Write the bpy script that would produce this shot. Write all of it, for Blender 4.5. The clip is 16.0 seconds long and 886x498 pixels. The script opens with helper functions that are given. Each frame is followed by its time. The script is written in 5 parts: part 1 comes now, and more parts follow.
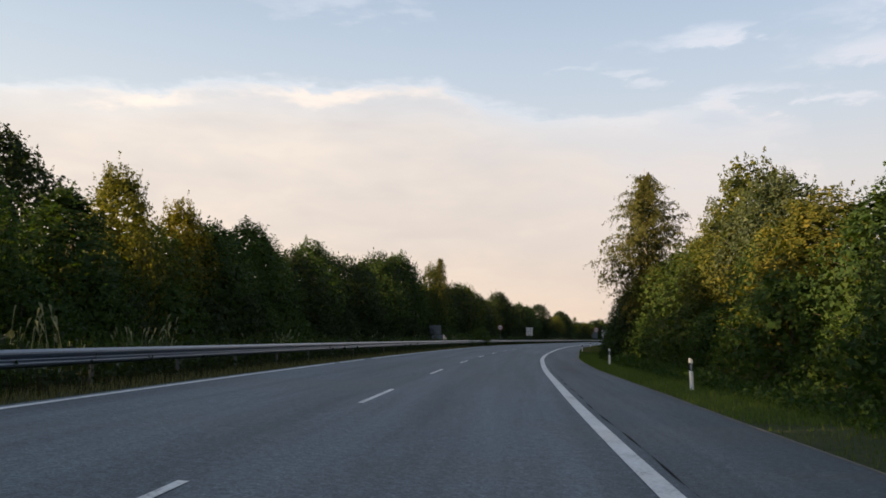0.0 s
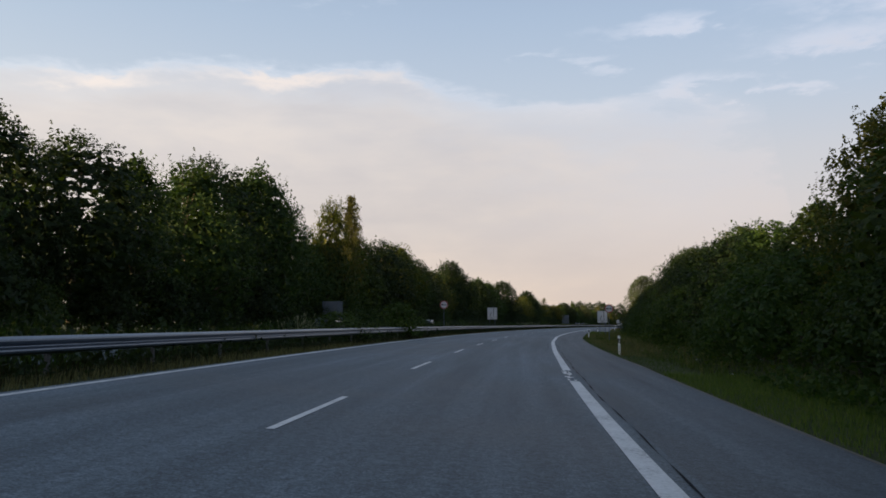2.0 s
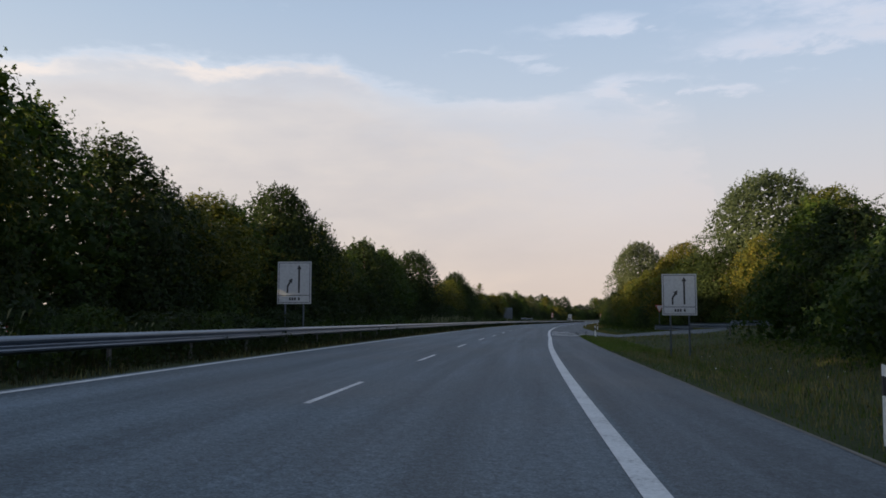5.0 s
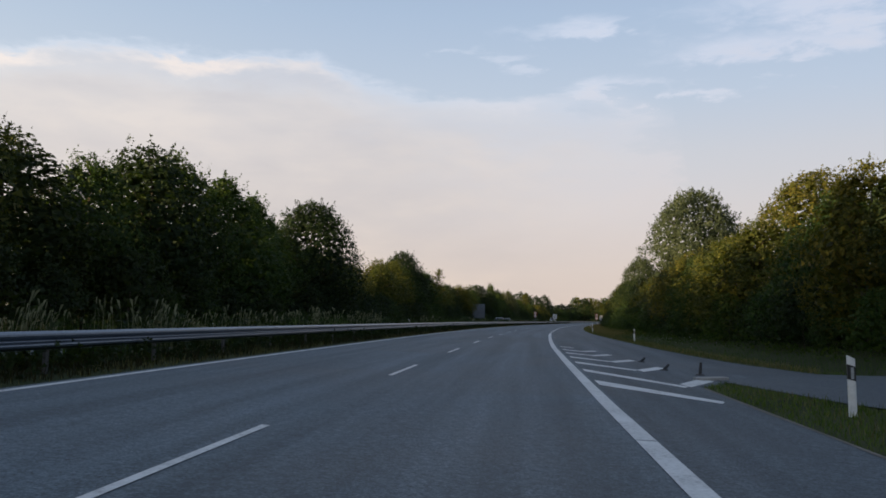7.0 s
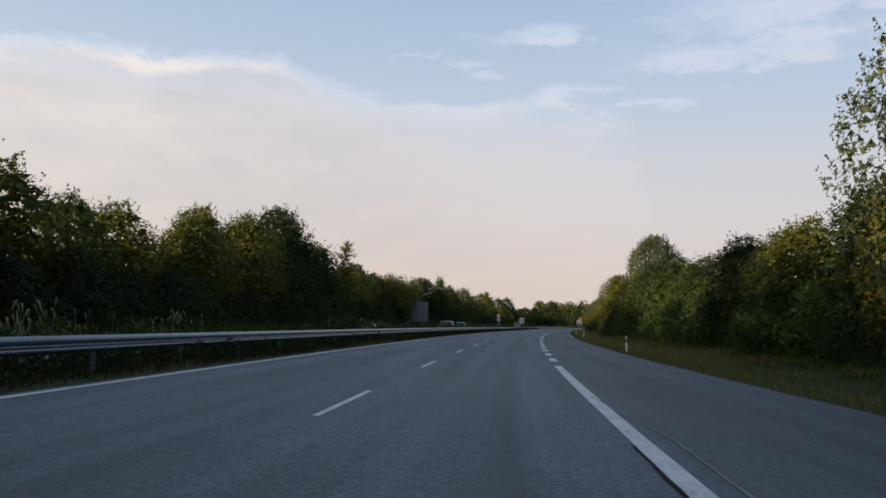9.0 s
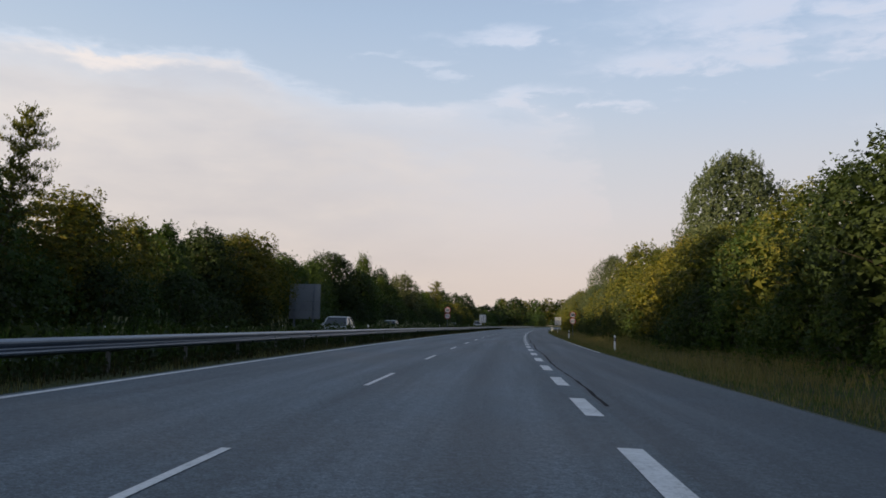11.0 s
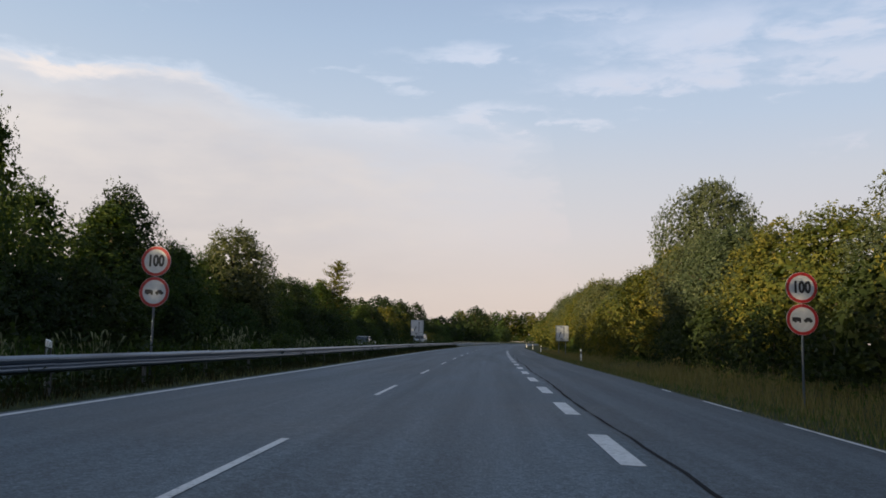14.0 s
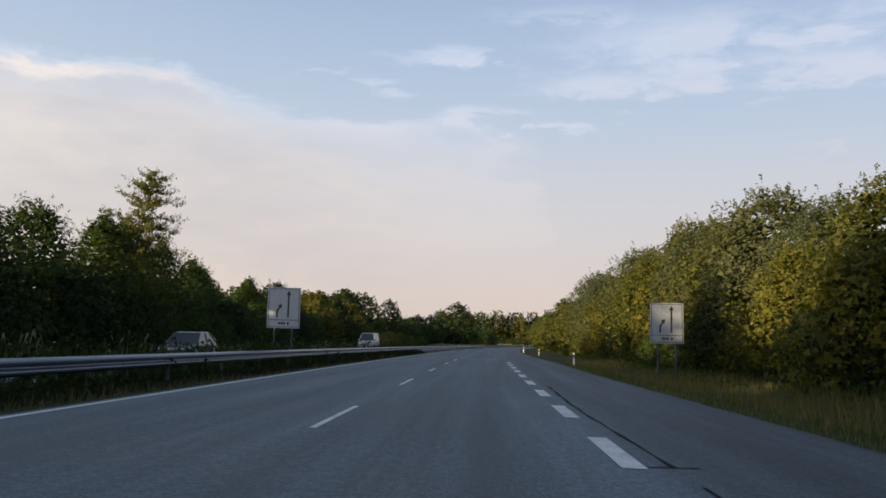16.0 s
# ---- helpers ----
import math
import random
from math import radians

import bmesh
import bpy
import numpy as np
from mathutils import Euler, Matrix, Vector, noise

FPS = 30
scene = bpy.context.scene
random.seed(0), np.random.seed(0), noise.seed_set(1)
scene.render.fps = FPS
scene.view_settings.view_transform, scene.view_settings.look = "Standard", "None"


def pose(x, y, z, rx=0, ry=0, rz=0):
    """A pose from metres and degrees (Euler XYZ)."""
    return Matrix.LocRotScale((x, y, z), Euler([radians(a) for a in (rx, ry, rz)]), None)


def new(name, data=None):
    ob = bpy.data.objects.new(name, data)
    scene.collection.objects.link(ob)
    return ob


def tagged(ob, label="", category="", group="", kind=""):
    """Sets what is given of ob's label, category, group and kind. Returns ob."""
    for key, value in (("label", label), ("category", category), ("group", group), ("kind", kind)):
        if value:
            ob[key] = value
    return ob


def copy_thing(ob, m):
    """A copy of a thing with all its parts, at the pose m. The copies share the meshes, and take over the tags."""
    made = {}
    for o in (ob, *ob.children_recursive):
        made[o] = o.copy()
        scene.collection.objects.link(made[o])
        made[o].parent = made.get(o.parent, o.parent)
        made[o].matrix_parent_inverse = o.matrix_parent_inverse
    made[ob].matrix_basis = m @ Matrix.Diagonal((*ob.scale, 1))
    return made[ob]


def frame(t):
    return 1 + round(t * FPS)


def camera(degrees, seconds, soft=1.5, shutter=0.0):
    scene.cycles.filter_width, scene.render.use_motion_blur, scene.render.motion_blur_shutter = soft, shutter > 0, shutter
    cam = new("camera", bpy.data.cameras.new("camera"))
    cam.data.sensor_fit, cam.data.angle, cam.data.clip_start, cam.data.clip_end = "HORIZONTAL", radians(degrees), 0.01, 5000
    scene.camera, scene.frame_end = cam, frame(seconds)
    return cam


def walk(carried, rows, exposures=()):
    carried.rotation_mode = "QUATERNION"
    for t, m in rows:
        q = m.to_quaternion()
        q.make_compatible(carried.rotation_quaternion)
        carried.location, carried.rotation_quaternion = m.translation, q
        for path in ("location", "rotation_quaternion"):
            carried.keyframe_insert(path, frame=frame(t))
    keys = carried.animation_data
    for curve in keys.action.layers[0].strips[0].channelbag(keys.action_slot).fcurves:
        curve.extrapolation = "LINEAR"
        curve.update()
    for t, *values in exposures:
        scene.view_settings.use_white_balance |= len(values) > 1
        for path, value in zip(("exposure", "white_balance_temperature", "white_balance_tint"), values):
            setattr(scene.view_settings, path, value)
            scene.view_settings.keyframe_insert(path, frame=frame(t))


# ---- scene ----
cam = camera(57.66, 16.0, 1.7)
PATH = [
    (0, 38.441, -42.179, 1.28, 96.327, -0.272, 22.061),
    (0.5, 34.365, -29.348, 1.271, 96.912, -0.281, 22.396),
    (1, 30.354, -16.598, 1.287, 96.337, -0.113, 20.849),
    (1.5, 26.678, -3.773, 1.276, 95.781, -0.169, 19.691),
    (2, 23.31, 9.15, 1.287, 95.302, -0.161, 19.238),
    (2.5, 20.004, 22.064, 1.334, 95.721, -0.162, 17.286),
    (3, 16.899, 34.835, 1.281, 96.182, -0.33, 17.222),
    (3.5, 14.059, 47.973, 1.28, 96.163, -0.362, 17.001),
    (4, 11.247, 61.391, 1.282, 96.25, -0.386, 15.533),
    (4.5, 8.686, 75.022, 1.288, 95.703, -0.079, 15.292),
    (4.7, 7.729, 80.481, 1.298, 95.015, 0.058, 14.94),
    (5, 6.343, 88.647, 1.296, 94.999, -0.055, 14.732),
    (5.5, 4.165, 102.197, 1.293, 94.972, -0.243, 14.385),
    (6, 2.108, 115.693, 1.289, 94.944, -0.43, 14.038),
    (6.5, 0.122, 129.159, 1.285, 94.917, -0.618, 13.69),
    (6.8, -1.056, 137.235, 1.283, 94.901, -0.731, 13.482),
    (7, -1.836, 142.617, 1.275, 94.953, -0.806, 13.129),
    (7.5, -3.75, 156.057, 1.271, 95.019, -0.804, 11.882),
    (8, -5.506, 169.512, 1.292, 95.026, -1.019, 11.77),
    (8.5, -7.139, 183.018, 1.293, 95.326, -1.001, 10.639),
    (9, -8.655, 196.58, 1.282, 95.31, -1.141, 10.336),
    (9.5, -9.991, 210.159, 1.272, 95.057, -0.814, 9.911),
    (10, -11.176, 223.772, 1.29, 94.849, -0.825, 9.019),
    (10.2, -11.627, 229.214, 1.278, 95.029, -0.818, 8.264),
    (10.5, -12.272, 237.376, 1.278, 95.14, -0.899, 7.998),
    (11, -13.268, 250.979, 1.278, 95.326, -1.034, 7.554),
    (11.5, -14.171, 264.584, 1.279, 95.512, -1.169, 7.111),
    (12, -14.99, 278.194, 1.279, 95.697, -1.305, 6.667),
    (12.3, -15.444, 286.364, 1.279, 95.809, -1.386, 6.401),
    (12.5, -15.732, 291.812, 1.285, 95.918, -1.358, 6.293),
    (13, -16.381, 305.44, 1.291, 96.097, -1.055, 6.002),
    (13.5, -16.933, 319.073, 1.28, 96.289, -1.015, 4.886),
    (14, -17.41, 332.662, 1.268, 96.474, -1.265, 4.635),
    (14.5, -17.858, 346.252, 1.28, 96.565, -1.672, 4.61),
    (15, -18.251, 359.875, 1.28, 96.658, -1.715, 3.735),
    (15.5, -18.551, 373.495, 1.297, 96.7, -1.532, 3.425),
    (16, -18.76, 387.079, 1.258, 96.691, -1.378, 3.497),
]
EXPOSURES = [(0.0, 1.54, 6800, 10), (0.5, 1.26, 6650, 10), (1.0, 1.29, 6550, 10), (1.5, 1.36, 6450, 10), (2.0, 1.34, 6350, 10), (16.0, 1.36, 6250, 10)]
walk(cam, [(t, pose(*p)) for t, *p in PATH], EXPOSURES)

# ---- world, sun ----
SUN_AZ = 2.26      # radians from the +y axis towards -x
SUN_EL = 0.121
world = bpy.data.worlds.new("evening_sky")
scene.world = world
world.use_nodes = True
nt = world.node_tree
nt.nodes.clear()


def nd(tree, kind, **values):
    n = tree.nodes.new(kind)
    for k, v in values.items():
        if k in n.inputs:
            n.inputs[k].default_value = v
    return n


def math_node(tree, op, a, b=None, clamp=False):
    n = tree.nodes.new("ShaderNodeMath")
    n.operation, n.use_clamp = op, clamp
    for i, v in enumerate((a, b)):
        if v is None:
            continue
        if isinstance(v, (int, float)):
            n.inputs[i].default_value = v
        else:
            tree.links.new(v, n.inputs[i])
    return n.outputs[0]


def ramp_node(tree, fac, stops, interp="LINEAR"):
    n = tree.nodes.new("ShaderNodeValToRGB")
    n.color_ramp.interpolation = interp
    els = n.color_ramp.elements
    while len(els) < len(stops):
        els.new(0.5)
    for e, (pos, col) in zip(els, stops):
        e.position = pos
        e.color = (*col, 1) if len(col) == 3 else col
    tree.links.new(fac, n.inputs[0])
    return n.outputs[0]


def mix_rgb(tree, fac, a, b, mode="MIX"):
    n = tree.nodes.new("ShaderNodeMix")
    n.data_type, n.blend_type = "RGBA", mode
    for sock, v in ((n.inputs[0], fac), (n.inputs[6], a), (n.inputs[7], b)):
        if isinstance(v, (int, float)):
            sock.default_value = v
        elif isinstance(v, tuple):
            sock.default_value = (*v, 1) if len(v) == 3 else v
        else:
            tree.links.new(v, sock)
    return n.outputs[2]


def noise_node(tree, vec, scale, detail=4.0, rough=0.55, distortion=0.0):
    n = tree.nodes.new("ShaderNodeTexNoise")
    n.inputs["Scale"].default_value, n.inputs["Detail"].default_value = scale, detail
    n.inputs["Roughness"].default_value, n.inputs["Distortion"].default_value = rough, distortion
    if vec is not None:
        tree.links.new(vec, n.inputs["Vector"])
    return n.outputs["Fac"]


def build_sky():
    sky = nt.nodes.new("ShaderNodeTexSky")
    sky.sky_type = "NISHITA"
    sky.sun_disc = False
    sky.sun_elevation, sky.sun_rotation = SUN_EL, -SUN_AZ
    sky.air_density, sky.dust_density, sky.ozone_density = 1.0, 0.6, 1.6
    clear = nd(nt, "ShaderNodeBackground", Strength=0.053)
    nt.links.new(sky.outputs[0], clear.inputs[0])
    tc = nt.nodes.new("ShaderNodeTexCoord")
    sep = nt.nodes.new("ShaderNodeSeparateXYZ")
    nt.links.new(tc.outputs["Generated"], sep.inputs[0])
    z = math_node(nt, "MAXIMUM", sep.outputs[2], 0.0)
    # bearing (degrees to the left of +y) and height above the horizon
    az = math_node(nt, "MULTIPLY", math_node(nt, "ARCTAN2", math_node(nt, "MULTIPLY", sep.outputs[0], -1.0), sep.outputs[1]), 57.2958)
    el = math_node(nt, "MULTIPLY", math_node(nt, "ARCSINE", z), 57.2958)
    comb = nt.nodes.new("ShaderNodeCombineXYZ")
    for i, k in ((0, 1.0), (1, 1.0), (2, 3.2)):
        nt.links.new(math_node(nt, "MULTIPLY", sep.outputs[i], k), comb.inputs[i])
    big = noise_node(nt, comb.outputs[0], 3.2, 3.0, 0.5, 0.2)
    fine = noise_node(nt, comb.outputs[0], 9.0, 6.0, 0.56, 0.25)
    wisp = noise_node(nt, comb.outputs[0], 26.0, 5.0, 0.6, 0.5)
    rough = math_node(nt, "SUBTRACT", math_node(nt, "ADD", math_node(nt, "MULTIPLY", fine, 0.7), math_node(nt, "MULTIPLY", wisp, 0.3)), 0.5)
    azw = math_node(nt, "ADD", az, math_node(nt, "MULTIPLY", math_node(nt, "SUBTRACT", fine, 0.5), 24.0))
    elw = math_node(nt, "ADD", el, math_node(nt, "MULTIPLY", rough, 6.5))
    # a bank of cloud with a nearly level top, lower towards the road ahead
    across = math_node(nt, "MULTIPLY", math_node(nt, "ADD", az, 40.0), 0.01)
    lid = math_node(nt, "MULTIPLY", ramp_node(nt, across, [(0.0, (0.05, 0.05, 0.05)), (0.345, (0.05, 0.05, 0.05)), (0.37, (0.36, 0.36, 0.36)), (0.40, (0.395, 0.395, 0.395)), (0.45, (0.39, 0.39, 0.39)), (0.55, (0.378, 0.378, 0.378)), (0.59, (0.40, 0.40, 0.40)),
                                                         (0.625, (0.444, 0.444, 0.444)), (0.76, (0.434, 0.434, 0.434)), (0.87, (0.395, 0.395, 0.395)), (1.0, (0.36, 0.36, 0.36))]), 40.0)
    under = math_node(nt, "SUBTRACT", lid, math_node(nt, "ADD", el, math_node(nt, "MULTIPLY", rough, 4.5)))
    bank = ramp_node(nt, math_node(nt, "ADD", math_node(nt, "MULTIPLY", under, 0.22), 0.4), [(0.22, (0, 0, 0)), (0.62, (0.70, 0.70, 0.70)), (1.0, (1, 1, 1))], "EASE")
    bank = math_node(nt, "MULTIPLY", bank, ramp_node(nt, math_node(nt, "ADD", across, math_node(nt, "MULTIPLY", rough, 0.3)), [(0.33, (0, 0, 0)), (0.62, (1, 1, 1))], "EASE"))
    rim = ramp_node(nt, math_node(nt, "ADD", math_node(nt, "MULTIPLY", under, 0.22), 0.4), [(0.36, (0, 0, 0)), (0.47, (1, 1, 1)), (0.66, (0, 0, 0))], "EASE")
    rim = math_node(nt, "MULTIPLY", rim, ramp_node(nt, across, [(0.58, (0, 0, 0)), (0.64, (1, 1, 1)), (0.86, (1, 1, 1)), (0.92, (0.3, 0.3, 0.3))], "EASE"))
    rim = math_node(nt, "MULTIPLY", rim, ramp_node(nt, fine, [(0.40, (0.0, 0.0, 0.0)), (0.62, (1, 1, 1))]))

    def cloudlet(a, e, ra, re, k):
        u = math_node(nt, "MULTIPLY", math_node(nt, "SUBTRACT", azw, a), 1.0 / ra)
        v = math_node(nt, "MULTIPLY", math_node(nt, "SUBTRACT", elw, e), 1.0 / re)
        q = math_node(nt, "ADD", math_node(nt, "MULTIPLY", u, u), math_node(nt, "MULTIPLY", v, v))
        body = math_node(nt, "ADD", math_node(nt, "SUBTRACT", 0.85, math_node(nt, "SQRT", q)), math_node(nt, "ADD", math_node(nt, "MULTIPLY", math_node(nt, "SUBTRACT", fine, 0.5), 1.8), math_node(nt, "MULTIPLY", math_node(nt, "SUBTRACT", wisp, 0.5), 0.7)))
        return math_node(nt, "MULTIPLY", ramp_node(nt, body, [(0.0, (0, 0, 0)), (1.25, (1, 1, 1))], "EASE"), k)
    # thin sheets and strokes: bearing, height, half-lengths, thickness
    sheet = None
    for c in ((-15.0, 20.6, 19.0, 4.2, 0.75), (-8.5, 17.9, 10.0, 1.9, 0.80), (-22.0, 18.6, 10.0, 1.6, 0.60), (-6.0, 22.6, 11.0, 1.6, 0.45), (4.0, 20.3, 7.5, 1.3, 0.62), (2.0, 16.0, 6.5, 1.4, 0.85), (9.5, 15.2, 10.0, 1.2, 0.5),
              (12.0, 18.6, 2.6, 0.9, 0.30), (-23.0, 13.2, 5.0, 0.7, 0.30), (30.0, 23.5, 12.0, 1.6, 0.28), (-40.0, 20.0, 14.0, 4.0, 0.7), (64.0, 24.0, 12.0, 3.0, 0.5)):
        b = cloudlet(*c)
        sheet = b if sheet is None else math_node(nt, "MAXIMUM", sheet, b)
    # loose cloud over the rest of the sky, above and behind
    loose = math_node(nt, "MULTIPLY", ramp_node(nt, big, [(0.46, (0, 0, 0)), (0.70, (1, 1, 1))], "EASE"), ramp_node(nt, math_node(nt, "MULTIPLY", el, 0.01), [(0.22, (0, 0, 0)), (0.34, (0.5, 0.5, 0.5))]))
    sheet = math_node(nt, "MAXIMUM", sheet, loose)
    # thin veil over all of the sky, thick haze towards the horizon
    haze = ramp_node(nt, z, [(0.0, (1, 1, 1)), (0.14, (0.94, 0.94, 0.94)), (0.28, (0.80, 0.80, 0.80)), (0.45, (0.62, 0.62, 0.62)), (1.0, (0.35, 0.35, 0.35))])
    amount = math_node(nt, "ADD", math_node(nt, "MAXIMUM", math_node(nt, "MULTIPLY", sheet, 0.5), bank), haze, True)
    veil = ramp_node(nt, z, [(0.0, (0.72, 0.58, 0.48)), (0.06, (0.73, 0.62, 0.54)), (0.13, (0.71, 0.65, 0.62)), (0.20, (0.675, 0.665, 0.68)), (0.27, (0.60, 0.665, 0.76)), (0.36, (0.54, 0.645, 0.80)), (0.45, (0.48, 0.59, 0.79)), (1.0, (0.36, 0.48, 0.72))])
    puff = ramp_node(nt, z, [(0.0, (0.72, 0.59, 0.49)), (0.12, (0.70, 0.63, 0.58)), (0.28, (0.66, 0.625, 0.62)), (0.6, (0.63, 0.65, 0.71))])
    shade = ramp_node(nt, math_node(nt, "ADD", math_node(nt, "MULTIPLY", big, 0.6), math_node(nt, "MULTIPLY", fine, 0.4)), [(0.38, (0.87, 0.88, 0.91)), (0.50, (0.97, 0.965, 0.965)), (0.62, (1.09, 1.055, 1.01))])
    puff = mix_rgb(nt, 1.0, puff, shade, "MULTIPLY")
    col = mix_rgb(nt, math_node(nt, "MULTIPLY", bank, 0.85), veil, puff)
    col = mix_rgb(nt, math_node(nt, "MULTIPLY", sheet, 0.72, True), col, mix_rgb(nt, 0.5, (0.72, 0.71, 0.75), mix_rgb(nt, 1.0, (0.72, 0.71, 0.75), shade, "MULTIPLY")))
    col = mix_rgb(nt, math_node(nt, "MULTIPLY", rim, 0.75), col, (0.90, 0.79, 0.72))
    # brighter towards the low sun
    dot = nt.nodes.new("ShaderNodeVectorMath")
    dot.operation = "DOT_PRODUCT"
    nt.links.new(tc.outputs["Generated"], dot.inputs[0])
    dot.inputs[1].default_value = (-math.sin(SUN_AZ), math.cos(SUN_AZ), 0.1)
    side = ramp_node(nt, math_node(nt, "MULTIPLY", math_node(nt, "ADD", dot.outputs["Value"], 1.0), 0.5), [(0.0, (0.92, 0.92, 0.95)), (0.35, (1.0, 1.0, 1.0)), (0.75, (1.18, 1.15, 1.09)), (1.0, (1.8, 1.6, 1.35))])
    cloud = nd(nt, "ShaderNodeBackground", Strength=0.408)
    nt.links.new(mix_rgb(nt, 1.0, col, side, "MULTIPLY"), cloud.inputs[0])
    mix = nt.nodes.new("ShaderNodeMixShader")
    nt.links.new(amount, mix.inputs[0])
    nt.links.new(clear.outputs[0], mix.inputs[1])
    nt.links.new(cloud.outputs[0], mix.inputs[2])
    out = nt.nodes.new("ShaderNodeOutputWorld")
    nt.links.new(mix.outputs[0], out.inputs[0])


build_sky()
sun = new("sun", bpy.data.lights.new("sun", "SUN"))
sun.data.energy, sun.data.angle, sun.data.color = 5.0, radians(0.6), (1.0, 0.75, 0.40)
toward = Vector((-math.sin(SUN_AZ) * math.cos(SUN_EL), math.cos(SUN_AZ) * math.cos(SUN_EL), math.sin(SUN_EL)))
sun.rotation_euler = toward.to_track_quat("Z", "Y").to_euler()

# ---- the line of the road: stations s along the lane line, d metres to its right ----
KNOTS = (-120, -40, 0, 40, 80, 120, 160, 200, 240, 300, 360, 430, 560, 900)
BENDS = (0.001156, 0.00115, 0.001127, 0.00102, 0.001158, 0.000729, 0.000293, 0.000661, 0.000668, 0.000412, 0.000281, 0.000282, 0.000282, 0.000282)
RS = np.arange(-170.0, 960.0, 0.5)
_k = np.interp(RS, KNOTS, BENDS)
_t = np.cumsum(_k) * 0.5
_i0 = int(np.argmin(abs(RS)))
RT = _t - _t[_i0] + (-0.26825)
RX = np.cumsum(np.sin(RT)) * 0.5
RY = np.cumsum(np.cos(RT)) * 0.5
RX, RY = RX - RX[_i0] + (23.022), RY - RY[_i0]


def xy(s, d):
    t = np.interp(s, RS, RT)
    return np.interp(s, RS, RX) + d * np.cos(t), np.interp(s, RS, RY) - d * np.sin(t)


def heading(s):
    return float(np.interp(s, RS, RT))


def tilt(s):
    return float(np.interp(s, (-45, 50, 145, 280, 345, 368, 400, 430), (0.046, 0.046, 0.034, 0.024, 0.018, 0.011, 0.015, 0.018)))


def zr(s, d):
    """Height of the banked carriageway."""
    return -tilt(s) * (d - 2.5)


EDGE_S = (-160, -22, -5, 15, 38, 54, 80, 92, 110, 140, 163.6, 164.4, 170, 174, 178, 182, 191, 203, 216, 235, 262, 300, 335, 400, 430, 460, 530, 960)
EDGE_D = (6.85, 6.85, 6.5, 6.55, 7.05, 7.0, 6.85, 6.7, 6.82, 6.72, 6.66, 7.2, 9.8, 11.1, 10.5, 10.15, 9.7, 9.4, 9.0, 8.4, 8.05, 7.78, 7.85, 7.82, 7.8, 8.0, 6.85, 6.85)


def edge(s):
    return float(np.interp(s, EDGE_S, EDGE_D))


BANK_D = (-300, -60, -20, -16, -7.4, -6.0, -4.9, -4.45)
BANK_Z = (0.5, 0.6, 0.15, 0.02, 0.02, 0.06, -0.01, -0.06)


def gz(s, d):
    """Height of the ground."""
    e = edge(s)
    if d < -4.45:
        return zr(s, -4.45) + float(np.interp(d, BANK_D, BANK_Z))
    if d < e:
        return zr(s, d) - 0.06
    ze = zr(s, e)
    return float(np.interp(d - e, (0.0, 0.12, 2.5, 6.0, 12.0, 34.0, 300.0), (ze - 0.06, ze - 0.015, ze - 0.04, 0.18, 0.75, 0.95, 0.7)))


def at(s, d, z=None, turn=0.0):
    """A pose on the ground at station s, offset d: local y runs along the road, x to its right."""
    x, y = xy(s, d)
    return Matrix.Translation((x, y, gz(s, d) if z is None else z)) @ Matrix.Rotation(-heading(s) + radians(turn), 4, "Z")


# ---- materials ----
def material(name):
    m = bpy.data.materials.new(name)
    m.use_nodes = True
    t = m.node_tree
    return m, t, t.nodes["Principled BSDF"]


def obj_coord(t):
    n = t.nodes.new("ShaderNodeTexCoord")
    return n.outputs["Object"]


def bump(t, b, height, strength=0.4, distance=0.01):
    n = t.nodes.new("ShaderNodeBump")
    n.inputs["Strength"].default_value, n.inputs["Distance"].default_value = strength, distance
    t.links.new(height, n.inputs["Height"])
    t.links.new(n.outputs[0], b.inputs["Normal"])


def speckled(name, dark, light, fine=60.0, broad=0.4, rough=0.85, bump_strength=0.4, metallic=0.0):
    """A surface with fine grain and broad stains."""
    m, t, b = material(name)
    co = obj_coord(t)
    n1 = noise_node(t, co, fine, 3.0, 0.6)
    n2 = noise_node(t, co, broad, 5.0, 0.6, 0.4)
    f = math_node(t, "ADD", math_node(t, "MULTIPLY", n1, 0.5), math_node(t, "MULTIPLY", n2, 0.5))
    t.links.new(ramp_node(t, f, [(0.32, dark), (0.68, light)]), b.inputs["Base Color"])
    b.inputs["Roughness"].default_value, b.inputs["Metallic"].default_value = rough, metallic
    if bump_strength:
        bump(t, b, n1, bump_strength, 0.004)
    return m


def plain(name, colour, rough=0.5, metallic=0.0):
    m, t, b = material(name)
    co = obj_coord(t)
    n = noise_node(t, co, 9.0, 5.0, 0.65)
    c2 = tuple(c * 0.78 for c in colour)
    t.links.new(ramp_node(t, n, [(0.3, c2), (0.62, colour)]), b.inputs["Base Color"])
    b.inputs["Roughness"].default_value, b.inputs["Metallic"].default_value = rough, metallic
    return m


def concrete(name):
    return speckled(name, (0.20, 0.195, 0.18), (0.42, 0.41, 0.39), 30.0, 1.5, 0.9, 0.5)


